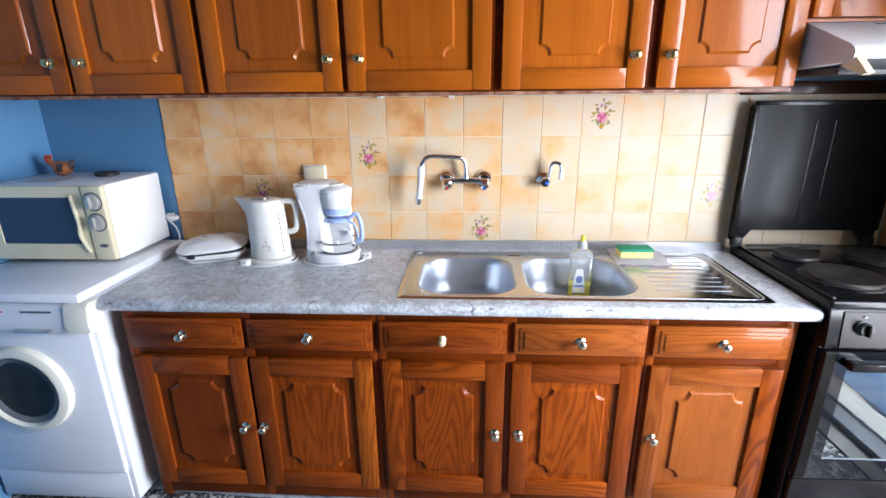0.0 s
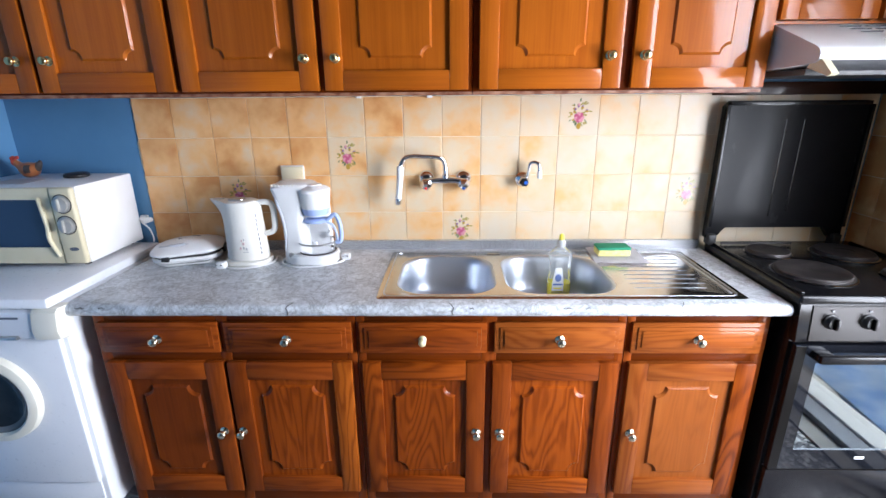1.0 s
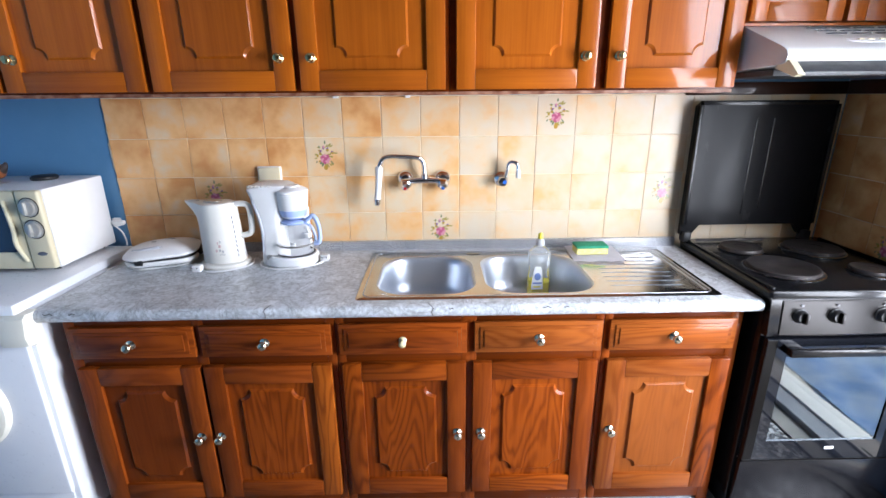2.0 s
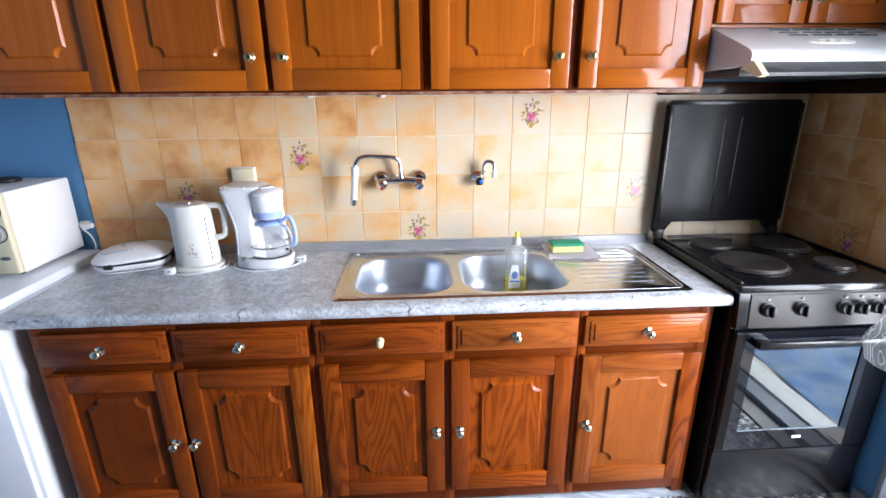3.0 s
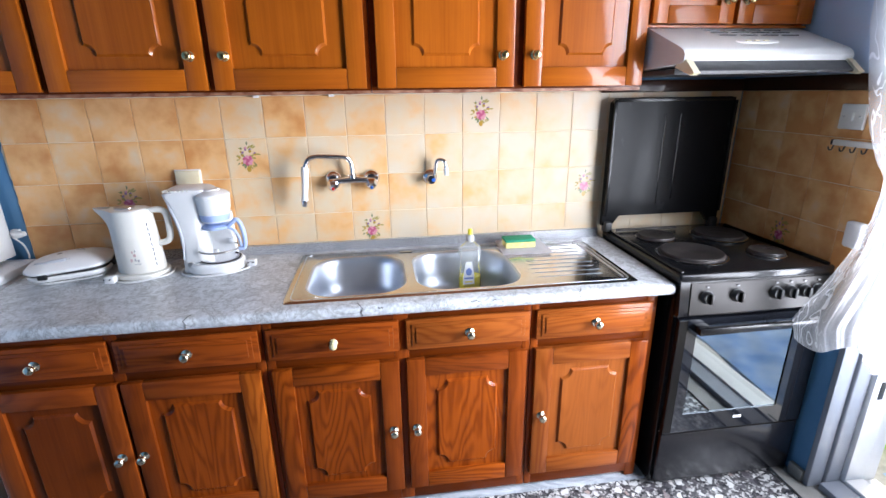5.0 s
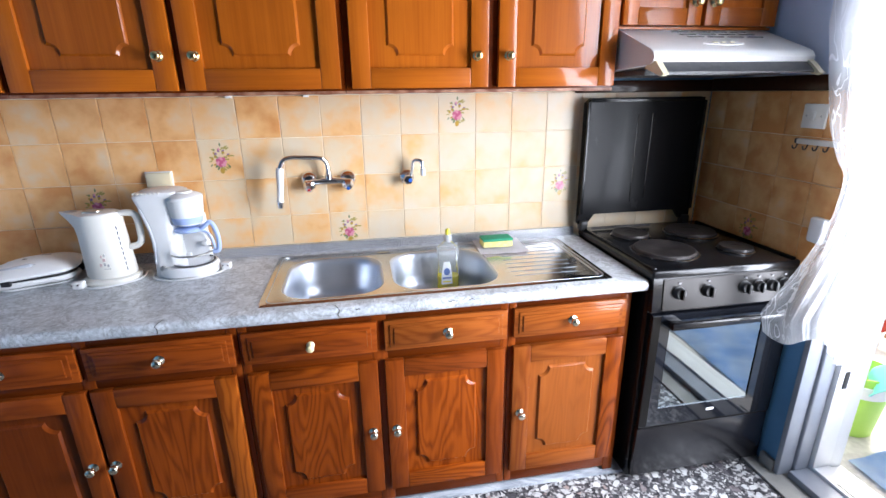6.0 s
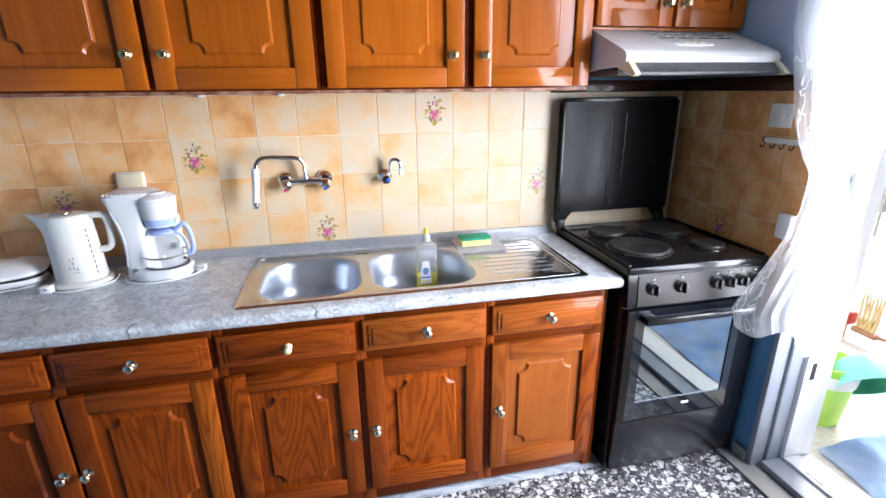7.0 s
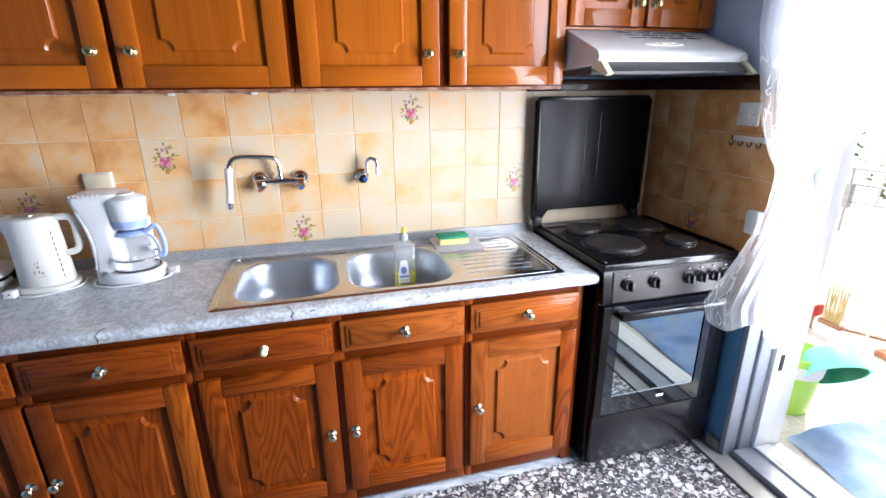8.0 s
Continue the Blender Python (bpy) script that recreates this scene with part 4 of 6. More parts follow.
# the blue in this dark base colour paints in the room's reflection
MW_GLASS = mat("dark microwave window, blue reflection painted in", (0.012, 0.03, 0.07), 0.06, spec=0.8)[0]
MX0, MX1, MY0, MY1, MZ0, MZ1 = -0.494, -0.046, -0.335, -0.016, 0.874, 1.148
mw = thing("microwave_oven", ((MX0 + MX1) / 2, -0.19, 0.861), "cream and white microwave oven standing on the washing machine", "microwave")
part("case", box(MX0, MX1, MY0 + 0.02, MY1, MZ0, MZ1, 0.006), WHITE_PLASTIC, mw)
px = -0.126
wz0, wz1 = MZ0 + 0.062, MZ1 - 0.042
part("door_frame", frame_ring(MX0, px, MZ0 + 0.004, MZ1 - 0.003, MX0 + 0.035, px - 0.038, wz0, wz1, MY0, MY0 + 0.02), CREAM_PLASTIC, mw)
part("door_window", boxes((MX0 + 0.035, px - 0.038, MY0 + 0.004, MY0 + 0.012, wz0, wz1)), MW_GLASS, mw)
hp = smooth_path([(px - 0.040, MY0, MZ1 - 0.035), (px - 0.030, MY0 - 0.006, MZ1 - 0.09), (px - 0.025, MY0 - 0.008, (MZ0 + MZ1) / 2), (px - 0.030, MY0 - 0.006, MZ0 + 0.09), (px - 0.012, MY0, MZ0 + 0.03)], 6)
part("door_handle", tube(hp, 0.007, 10), CREAM_PLASTIC, mw)
part("control_panel", box(px + 0.002, MX1, MY0 - 0.004, MY0 + 0.02, MZ0 + 0.003, MZ1 - 0.001, 0.008, 3), CREAM_PLASTIC, mw)
DIAL_SILVER = mottled("silvery dial plastic", (0.46, 0.45, 0.42), (0.54, 0.53, 0.50), 20.0, 0.3, 0.02, metal=0.5)
for z in (1.092, 1.018):
    dl = part("dial", lathe([(0, 0), (0.030, 0), (0.030, 0.003), (0.026, 0.005), (0.025, 0.012), (0.020, 0.015), (0, 0.015)], Matrix.Translation((-0.084, MY0 - 0.004, z)) @ toFront, 32), DIAL_SILVER, mw, "silvery dial")
    part("dial_ring", lathe([(0.0305, 0.0), (0.0335, 0.0), (0.0335, 0.0012), (0.0305, 0.0012)], Matrix.Translation((-0.084, MY0 - 0.004, z)) @ toFront, 32), BLACK_MATT, mw)
    part("dial_grip", bm_box(bmesh.new(), -0.090, -0.078, MY0 - 0.030, MY0 - 0.018, z - 0.022, z + 0.022, 0.004), DIAL_SILVER, mw)
part("badge", lathe([(0, 0), (0.016, 0), (0.016, 0.002), (0, 0.002)], Matrix.Translation((-0.079, MY0 - 0.004, 0.932)) @ Matrix.Diagonal((1, 1, 0.4, 1)) @ toFront, 20), TEXT_GREY, mw)
for x in (MX0 + 0.04, MX1 - 0.04):
    for y in (MY0 + 0.05, MY1 - 0.03):
        part("foot", lathe([(0, 0), (0.011, 0), (0.011, 0.013), (0, 0.013)], Matrix.Translation((x, y, 0.861))), BLACK_MATT, mw)
part("sticker", boxes((-0.40, -0.27, -0.27, -0.16, MZ1, MZ1 + 0.0006)), mat("pale print", (0.55, 0.5, 0.47), 0.5)[0], mw, "faded warning sticker")

DARK_CLAY = mottled("dark painted clay", (0.03, 0.022, 0.02), (0.06, 0.05, 0.05), 50.0, 0.4, 0.1)
hen = bmesh.new()
rings = []
for k, (dx, rz, ry, cz) in enumerate(((-0.062, 0.004, 0.004, 0.062), (-0.056, 0.013, 0.012, 0.058), (-0.044, 0.016, 0.014, 0.052), (-0.034, 0.018, 0.017, 0.040), (-0.02, 0.026, 0.026, 0.029), (0.0, 0.029, 0.031, 0.029), (0.022, 0.025, 0.027, 0.031), (0.036, 0.018, 0.016, 0.040), (0.046, 0.015, 0.009, 0.050), (0.052, 0.007, 0.004, 0.056))):
    rings.append([(-0.362 + dx, -0.115 + ry * math.cos(a), MZ1 + max(0.0005, cz + rz * math.sin(a))) for a in [2 * math.pi * j / 16 for j in range(16)]])
bm_loft(hen, rings)
comb = [(-0.362 - 0.060 + 0.0075 * k, -0.115, MZ1 + 0.071 + (0.004 if k % 2 else 0)) for k in range(4)]
for c in comb:
    bmesh.ops.create_uvsphere(hen, u_segments=10, v_segments=6, radius=0.0065, matrix=Matrix.Translation(c))
hen_ob = solid("hen_ornament", hen, mottled("painted amber clay", (0.30, 0.095, 0.035), (0.46, 0.17, 0.06), 30.0, 0.3, 0.2), "small painted clay hen ornament on the microwave", "ornament")
hen_ob.data.materials.append(mat("red painted comb", (0.42, 0.045, 0.03), 0.35)[0])
hen_ob.data.materials.append(DARK_CLAY)
for f in hen_ob.data.polygons:
    c = f.center
    wing = (c.x + 0.352) ** 2 + (c.z - MZ1 - 0.034) ** 2 < 0.011 ** 2 and c.y < -0.115
    f.material_index = 1 if c.x < -0.412 or c.z > MZ1 + 0.068 else 2 if c.x > -0.330 or wing else 0
lidp = solid("pot_lid", lathe([(0, 0), (0.040, 0), (0.043, 0.004), (0.043, 0.010), (0.036, 0.015), (0, 0.017)], Matrix.Translation((-0.195, -0.105, MZ1)), 32), BLACK_MATT, "flat black plastic lid lying on the microwave", "lid")

# ---- small appliances on the worktop ----
PALE_BLUE_PLASTIC = mottled("pale blue plastic", (0.36, 0.47, 0.76), (0.42, 0.53, 0.80), 10.0, 0.35, 0.02)
CREAM_WHITE = mottled("warm white plastic", (0.74, 0.72, 0.66), (0.79, 0.77, 0.71), 9.0, 0.35, 0.03)


def shell(cx, cy, z0, rows, turn=0.0, n=5):
    """Rounded plan shapes stacked: rows of (half x, half y, corner, z)."""
    rings = []
    c, s = math.cos(radians(turn)), math.sin(radians(turn))
    for hx, hy, r, z in rows:
        rings.append([(cx + c * x - s * y, cy + s * x + c * y, z0 + z) for x, y in rounded(-hx, hx, -hy, hy, r, n)])
    return bm_loft(bmesh.new(), rings)


Z = COUNTER
toaster = thing("sandwich_toaster", (0.185, -0.135, Z), "closed white plastic sandwich toaster on the worktop", "sandwich toaster")
TT = 20
# plain grey on the hot plate; on recess and groove it paints their shade
GREY_SHADE = mat("grey plastic and recess shade", (0.48, 0.50, 0.54), 0.4)[0]
TX, TY = 0.182, -0.135
TOP = [(0.122, 0.099, 0.064, 0.040), (0.128, 0.105, 0.067, 0.045), (0.127, 0.104, 0.066, 0.051), (0.116, 0.094, 0.060, 0.059), (0.090, 0.072, 0.048, 0.070), (0.056, 0.046, 0.034, 0.079), (0.014, 0.011, 0.010, 0.083)]


def tilt(bm):
    """Lifts the lid towards its hinge, leaving a wedge of a gap."""
    for v in bm.verts:
        v.co.z += 0.034 * max(0.0, (v.co.x - TX) * 0.85 + (v.co.y - TY) * 0.5 + 0.09)
    return bm


def lid_z(x, y):
    """Height of the toaster's lid over a point of the worktop."""
    c, s = math.cos(radians(TT)), math.sin(radians(TT))
    u, w = abs((x - TX) * c + (y - TY) * s), abs((y - TY) * c - (x - TX) * s)
    for (ax, ay, _, az), (bx_, by_, _, bz_) in zip(TOP[2:], TOP[3:]):
        ra, rb = math.hypot(u / ax, w / ay), math.hypot(u / bx_, w / by_)
        if rb >= 1.0 >= ra:
            return Z + az + (bz_ - az) * (1.0 - ra) / max(1e-6, rb - ra)
    return Z + 0.080


part("foot_tray", shell(TX, TY, Z, [(0.100, 0.078, 0.05, 0.0), (0.108, 0.086, 0.054, 0.004), (0.108, 0.086, 0.054, 0.009)], TT), WHITE_PLASTIC, toaster)
part("seam", shell(TX, TY, Z, [(0.100, 0.079, 0.05, 0.009), (0.100, 0.079, 0.05, 0.013)], TT), BLACK_MATT, toaster)
part("lower_half", shell(TX, TY, Z, [(0.112, 0.088, 0.056, 0.013), (0.120, 0.097, 0.062, 0.018), (0.124, 0.101, 0.065, 0.028), (0.122, 0.099, 0.064, 0.034)], TT), WHITE_PLASTIC, toaster)
part("seam", tilt(shell(TX, TY, Z, [(0.117, 0.094, 0.06, 0.028), (0.117, 0.094, 0.06, 0.041)], TT)), BLACK_MATT, toaster, "dark gap between the halves")
part("upper_half", tilt(shell(TX, TY, Z, TOP, TT, 8)), WHITE_PLASTIC, toaster)
# raised tube, coloured grey for the shade inside the handle recess
slot = [(x, y, lid_z(x, y) - 0.0010) for x, y in ((0.102, -0.196), (0.118, -0.204), (0.140, -0.208), (0.165, -0.204), (0.190, -0.196), (0.213, -0.186))]
part("recess_shade", tilt(tube(smooth_path(slot, 5), [0.003] * 3 + [0.0085] * 20 + [0.003] * (len(smooth_path(slot, 5)) - 23), 8)), GREY_SHADE, toaster)
part("latch", box(0.138, 0.166, -0.2560, -0.235, Z + 0.026, Z + 0.046, 0.003), BLACK_MATT, toaster)
part("hinge", box(0.285, 0.318, -0.120, -0.070, Z + 0.024, Z + 0.052, 0.005), BLACK_MATT, toaster)
for x0, x1, y0, y1 in ((0.150, 0.168, -0.146, -0.138), (0.186, 0.216, -0.104, -0.098)):
    h = lid_z((x0 + x1) / 2, (y0 + y1) / 2)
    part("lamp_window" if x0 < 0.17 else "name_bar", tilt(box(x0, x1, y0, y1, h - 0.004, h + 0.0018, 0.0006)), BLACK_MATT if x0 < 0.17 else TEXT_GREY, toaster)

toaster.location.x += 0.024

kx, ky = 0.455, -0.165
kettle = thing("electric_kettle", (kx, ky, Z), "warm white plastic jug kettle on its base", "kettle")
part("base", shell(kx, ky, Z, [(0.085, 0.075, 0.07, 0.0), (0.088, 0.078, 0.073, 0.006), (0.086, 0.076, 0.071, 0.016), (0.080, 0.070, 0.066, 0.019)]), CREAM_WHITE, kettle)
jug = bmesh.new()
rings = []
for z, hx, sp, shift in ((0.020, 0.076, 0, 0.0), (0.024, 0.078, 0, 0.0), (0.10, 0.075, 0, -0.002), (0.17, 0.073, 0.0, -0.004), (0.195, 0.072, 0.006, -0.005), (0.215, 0.072, 0.022, -0.006), (0.232, 0.070, 0.040, -0.007), (0.238, 0.069, 0.044, -0.007)):
    ring = []
    for j in range(40):
        a = 2 * math.pi * j / 40
        x, y = hx * math.cos(a), 0.062 * (hx / 0.076) * math.sin(a)
        if math.cos(a) < -0.7:
            x -= sp * ((-math.cos(a) - 0.7) / 0.3) ** 1.3
            y *= 1 - 0.35 * (sp / 0.044) * ((-math.cos(a) - 0.7) / 0.3)
        lift = 0.010 * (sp / 0.044) * max(0.0, (-math.cos(a) - 0.55) / 0.45)
        ring.append((kx + shift + x, ky + y, Z + z + lift))
    rings.append(ring)
bm_loft(jug, rings)
part("jug", jug, CREAM_WHITE, kettle)
part("lid", shell(kx - 0.006, ky, Z + 0.238, [(0.060, 0.052, 0.05, 0.0), (0.058, 0.050, 0.048, 0.003), (0.048, 0.040, 0.038, 0.005), (0.02, 0.016, 0.014, 0.006)]), CREAM_WHITE, kettle)
part("lid_button", shell(kx - 0.018, ky - 0.002, Z + 0.241, [(0.032, 0.024, 0.020, 0.0), (0.030, 0.022, 0.018, 0.007), (0.020, 0.015, 0.012, 0.009)]), STEEL, kettle, "shiny lid button")
part("spout_filter", shell(kx - 0.086, ky, Z + 0.2455, [(0.019, 0.011, 0.009, 0.0), (0.017, 0.009, 0.007, 0.0035)]), STEEL, kettle, "steel filter in the spout")
hpth = smooth_path([(kx + 0.048, ky, Z + 0.230), (kx + 0.080, ky, Z + 0.234), (kx + 0.104, ky, Z + 0.229), (kx + 0.113, ky, Z + 0.208), (kx + 0.114, ky, Z + 0.170), (kx + 0.112, ky, Z + 0.136), (kx + 0.098, ky, Z + 0.118), (kx + 0.066, ky, Z + 0.112)], 6)
part("handle", bm_tube(bmesh.new(), hpth, 0.0110, 12), CREAM_WHITE, kettle)
for k in range(9):
    gz = 0.046 + 0.018 * k
    hx, sh = 0.0775 - (gz - 0.024) * 0.0295, -(gz - 0.024) * 0.0275
    gx, gy = kx + sh + hx * math.cos(radians(33)), ky - 0.816 * hx * math.sin(radians(33))
    part("gauge_mark", box(gx - 0.0014, gx + 0.0010, gy - 0.0016, gy + 0.002, Z + gz - 0.006, Z + gz + 0.006), TEXT_GREY, kettle)
ROSE_PRINT = mat("faded red print", (0.60, 0.42, 0.40), 0.5)[0]
PALE_PRINT = mat("faded grey print", (0.42, 0.42, 0.42), 0.5)[0]
for dx, dz, w, h, m_ in ((0.0, 0.072, 0.006, 0.010, PALE_PRINT), (-0.012, 0.070, 0.007, 0.012, ROSE_PRINT), (0.010, 0.068, 0.006, 0.009, PALE_PRINT), (0.0, 0.088, 0.008, 0.010, ROSE_PRINT), (-0.006, 0.100, 0.004, 0.009, ROSE_PRINT), (0.004, 0.104, 0.003, 0.008, PALE_PRINT), (-0.001, 0.056, 0.034, 0.002, PALE_PRINT)):
    part("print_mark", box(kx + 0.010 + dx - w / 2, kx + 0.010 + dx + w / 2, ky - 0.0622, ky - 0.058, Z + dz - h / 2, Z + dz + h / 2), m_, kettle)

CARAFE = thin_glass("clear jug glass", (0.99, 0.995, 0.995), 1.05, 0.03)
mx, my = 0.695, -0.135
maker = thing("coffee_maker", (mx, my, Z), "white filter coffee maker with a pale blue handled glass jug", "coffee maker")
part("base", shell(mx + 0.010, my - 0.015, Z, [(0.092, 0.075, 0.066, 0.0), (0.097, 0.080, 0.072, 0.006), (0.096, 0.079, 0.071, 0.030), (0.090, 0.073, 0.066, 0.038)]), WHITE_PLASTIC, maker)
tower = bmesh.new()
rings = []
for z, x0, x1, hy in ((0.0, -0.098, -0.020, 0.062), (0.04, -0.096, -0.014, 0.062), (0.12, -0.090, -0.016, 0.060), (0.19, -0.100, -0.012, 0.060), (0.25, -0.116, 0.0, 0.062), (0.285, -0.126, 0.02, 0.064), (0.292, -0.122, 0.02, 0.060)):
    rings.append([(mx + x, my + 0.005 + y, Z + z) for x, y in rounded(x0, x1, -hy, hy, 0.022)])
bm_loft(tower, rings)
part("water_tank", tower, WHITE_PLASTIC, maker)
part("back_column", shell(mx + 0.015, my + 0.050, Z, [(0.055, 0.016, 0.012, 0.03), (0.052, 0.016, 0.012, 0.20)]), WHITE_PLASTIC, maker)
# grey tube in place of a cut groove, its colour giving the shade
part("groove_shade", tube(smooth_path([(mx - 0.088, my - 0.052, Z + 0.05), (mx - 0.082, my - 0.050, Z + 0.12), (mx - 0.088, my - 0.050, Z + 0.18), (mx - 0.102, my - 0.050, Z + 0.235), (mx - 0.110, my - 0.050, Z + 0.262)], 5), [0.004] * 4 + [0.007] * 13 + [0.004] * 4, 10), GREY_SHADE, maker, "grey strip painting the shade of the tank's finger groove")
part("tank_lid", shell(mx - 0.045, my + 0.005, Z + 0.290, [(0.077, 0.060, 0.045, 0.0), (0.075, 0.058, 0.045, 0.008), (0.060, 0.046, 0.036, 0.015), (0.035, 0.026, 0.022, 0.018)]), WHITE_PLASTIC, maker)
for k in range(7):
    part("lid_slot", box(mx - 0.118 + 0.013 * k, mx - 0.112 + 0.013 * k, my - 0.056, my - 0.030, Z + 0.2955, Z + 0.3015, 0.001), CREAM_WHITE, maker)
part("filter_holder", lathe([(0, 0.182), (0.044, 0.182), (0.0455, 0.184), (0.051, 0.205), (0.056, 0.235), (0.0585, 0.266), (0.0575, 0.272), (0, 0.272)], Matrix.Translation((mx + 0.030, my - 0.02, Z)), 40), WHITE_PLASTIC, maker)
part("filter_lid", lathe([(0.0580, 0.270), (0.0605, 0.274), (0.0585, 0.281), (0.046, 0.289), (0.030, 0.294), (0.029, 0.298), (0.012, 0.301), (0, 0.301)], Matrix.Translation((mx + 0.030, my - 0.02, Z)), 40), WHITE_PLASTIC, maker)
part("drip_collar", lathe([(0.0, 0.176), (0.036, 0.177), (0.0450, 0.183), (0.0516, 0.203), (0.0530, 0.210), (0.0515, 0.2105)], Matrix.Translation((mx + 0.030, my - 0.02, Z)), 40), PALE_BLUE_PLASTIC, maker)
JX, JY2 = mx + 0.027, my - 0.02
part("jug_lid", lathe([(0, 0.170), (0.030, 0.170), (0.042, 0.167), (0.047, 0.162), (0.046, 0.157), (0.042, 0.155), (0, 0.155)], Matrix.Translation((JX, JY2, Z)), 40), PALE_BLUE_PLASTIC, maker, "pale blue jug lid")
jp = smooth_path([(JX + 0.040, my - 0.03, Z + 0.160), (JX + 0.062, my - 0.035, Z + 0.176), (JX + 0.076, my - 0.036, Z + 0.186), (JX + 0.088, my - 0.036, Z + 0.172), (JX + 0.096, my - 0.036, Z + 0.140), (JX + 0.097, my - 0.036, Z + 0.104), (JX + 0.091, my - 0.036, Z + 0.082), (JX + 0.074, my - 0.036, Z + 0.078)], 6)
part("jug_handle", bm_tube(bmesh.new(), jp, 0.0082, 12), PALE_BLUE_PLASTIC, maker)
jp2 = smooth_path([(JX + 0.048, my - 0.034, Z + 0.157), (JX + 0.066, my - 0.034, Z + 0.146), (JX + 0.078, my - 0.036, Z + 0.118), (JX + 0.082, my - 0.036, Z + 0.086)], 6)
part("jug_handle_inner", bm_tube(bmesh.new(), jp2, 0.0050, 10), PALE_BLUE_PLASTIC, maker)
part("hot_plate", lathe([(0, 0.036), (0.062, 0.036), (0.062, 0.040), (0.055, 0.041), (0, 0.040)], Matrix.Translation((mx + 0.025, my - 0.02, Z)), 40), GREY_SHADE, maker)
part("glass_jug", lathe([(0, 0.043), (0.054, 0.043), (0.064, 0.050), (0.070, 0.070), (0.070, 0.090), (0.060, 0.120), (0.050, 0.140), (0.045, 0.155)], Matrix.Translation((JX, JY2, Z)), 44), CARAFE, maker, "empty clear glass jug")
part("jug_band", lathe([(0.0700, 0.0755), (0.0722, 0.0775), (0.0722, 0.0805), (0.0700, 0.0825)], Matrix.Translation((JX, JY2, Z)), 44), STEEL, maker, "thin steel band round the jug")
part("plate_ring", lathe([(0.0640, 0.039), (0.0690, 0.0405), (0.0705, 0.0435), (0.0680, 0.0445), (0.0640, 0.042)], Matrix.Translation((JX, JY2, Z)), 44), IRON, maker, "dark ring round the hot plate")
part("power_switch", lathe([(0, 0), (0.011, 0), (0.010, 0.004), (0, 0.005)], Matrix.Translation((mx - 0.062, my - 0.068, Z + 0.036)) @ toFront, 18), STEEL, maker)
for q in ((mx + 0.035, my - 0.082, Z + 0.079), (mx + 0.058, my + 0.025, Z + 0.088)):
    part("jug_clip", box(q[0] - 0.009, q[0] + 0.009, q[1] - 0.007, q[1] + 0.007, q[2] - 0.006, q[2] + 0.014, 0.004), WHITE_PLASTIC, maker)


def lead(name, pts, plug, label):
    """A flex lying on the worktop, with its plug."""
    th = thing(name, (plug[0], plug[1], Z), label, "cable")
    part("flex", tube(smooth_path(pts, 6), 0.0032, 8), WHITE_PLASTIC, th)
    p = part("plug", bm_box(bmesh.new(), plug[0] - 0.017, plug[0] + 0.017, plug[1] - 0.015, plug[1] + 0.015, Z + 0.002, Z + 0.028, 0.006), WHITE_PLASTIC, th)
    for dx in (-0.009, 0.009):
        part("pin", tube([(plug[0] + dx, plug[1] - 0.012, Z + 0.020), (plug[0] + dx + 0.004, plug[1] - 0.032, Z + 0.024)], 0.0024, 8), CHROME, th)
    return th


lead("kettle_lead", [(0.36, -0.235, Z + 0.004), (0.355, -0.205, Z + 0.004), (0.372, -0.185, Z + 0.004), (0.40, -0.250, Z + 0.004), (0.46, -0.262, Z + 0.004), (0.53, -0.225, Z + 0.004), (0.555, -0.18, Z + 0.004), (0.545, -0.12, Z + 0.004)], (0.385, -0.250), "white flex and plug of the kettle lying on the worktop")
lead("coffee_maker_lead", [(0.60, -0.10, Z + 0.004), (0.585, -0.16, Z + 0.004), (0.605, -0.215, Z + 0.004), (0.66, -0.245, Z + 0.004), (0.74, -0.238, Z + 0.004), (0.80, -0.20, Z + 0.004), (0.822, -0.165, Z + 0.004)], (0.826, -0.150), "white flex and plug of the coffee maker on the worktop")

# ---- washing-up things ----
CLEAR = thin_glass("clear bottle plastic", (0.97, 0.98, 0.97), 1.30, 0.08)
haze = node(CLEAR.node_tree, "ShaderNodeBsdfDiffuse", Color=(0.85, 0.87, 0.88, 1))
blend = node(CLEAR.node_tree, "ShaderNodeMixShader", Fac=0.14)
surface = CLEAR.node_tree.nodes["Material Output"].inputs["Surface"]
CLEAR.node_tree.links.new(surface.links[0].from_socket, blend.inputs[1])
CLEAR.node_tree.links.new(haze.outputs[0], blend.inputs[2])
CLEAR.node_tree.links.new(blend.outputs[0], surface)
SOAP = mat("yellow washing-up liquid", (0.95, 0.80, 0.015), 0.06)[0]
SOAP.node_tree.nodes["Principled BSDF"].inputs["Transmission Weight"].default_value = 0.08
YELLOW = mat("yellow plastic", (0.85, 0.72, 0.05), 0.35)[0]
MILKY = mat("milky clear plastic", (0.80, 0.82, 0.82), 0.25)[0]
MILKY.node_tree.nodes["Principled BSDF"].inputs["Transmission Weight"].default_value = 0.5
bx, by, bz = 1.648, -0.185, sz - 0.148
bottle = thing("soap_bottle", (bx, by, bz), "clear washing-up liquid bottle, nearly empty, standing in the sink", "bottle")
part("bottle_body", shell(bx, by, bz, [(0.036, 0.024, 0.020, 0.0), (0.0436, 0.0296, 0.025, 0.008), (0.0436, 0.0296, 0.025, 0.070), (0.039, 0.0275, 0.023, 0.105), (0.039, 0.027, 0.022, 0.140), (0.043, 0.028, 0.024, 0.168), (0.039, 0.026, 0.022, 0.184), (0.022, 0.019, 0.016, 0.200), (0.014, 0.014, 0.013, 0.208), (0.013, 0.013, 0.012, 0.216)], 0, 7), CLEAR, bottle)
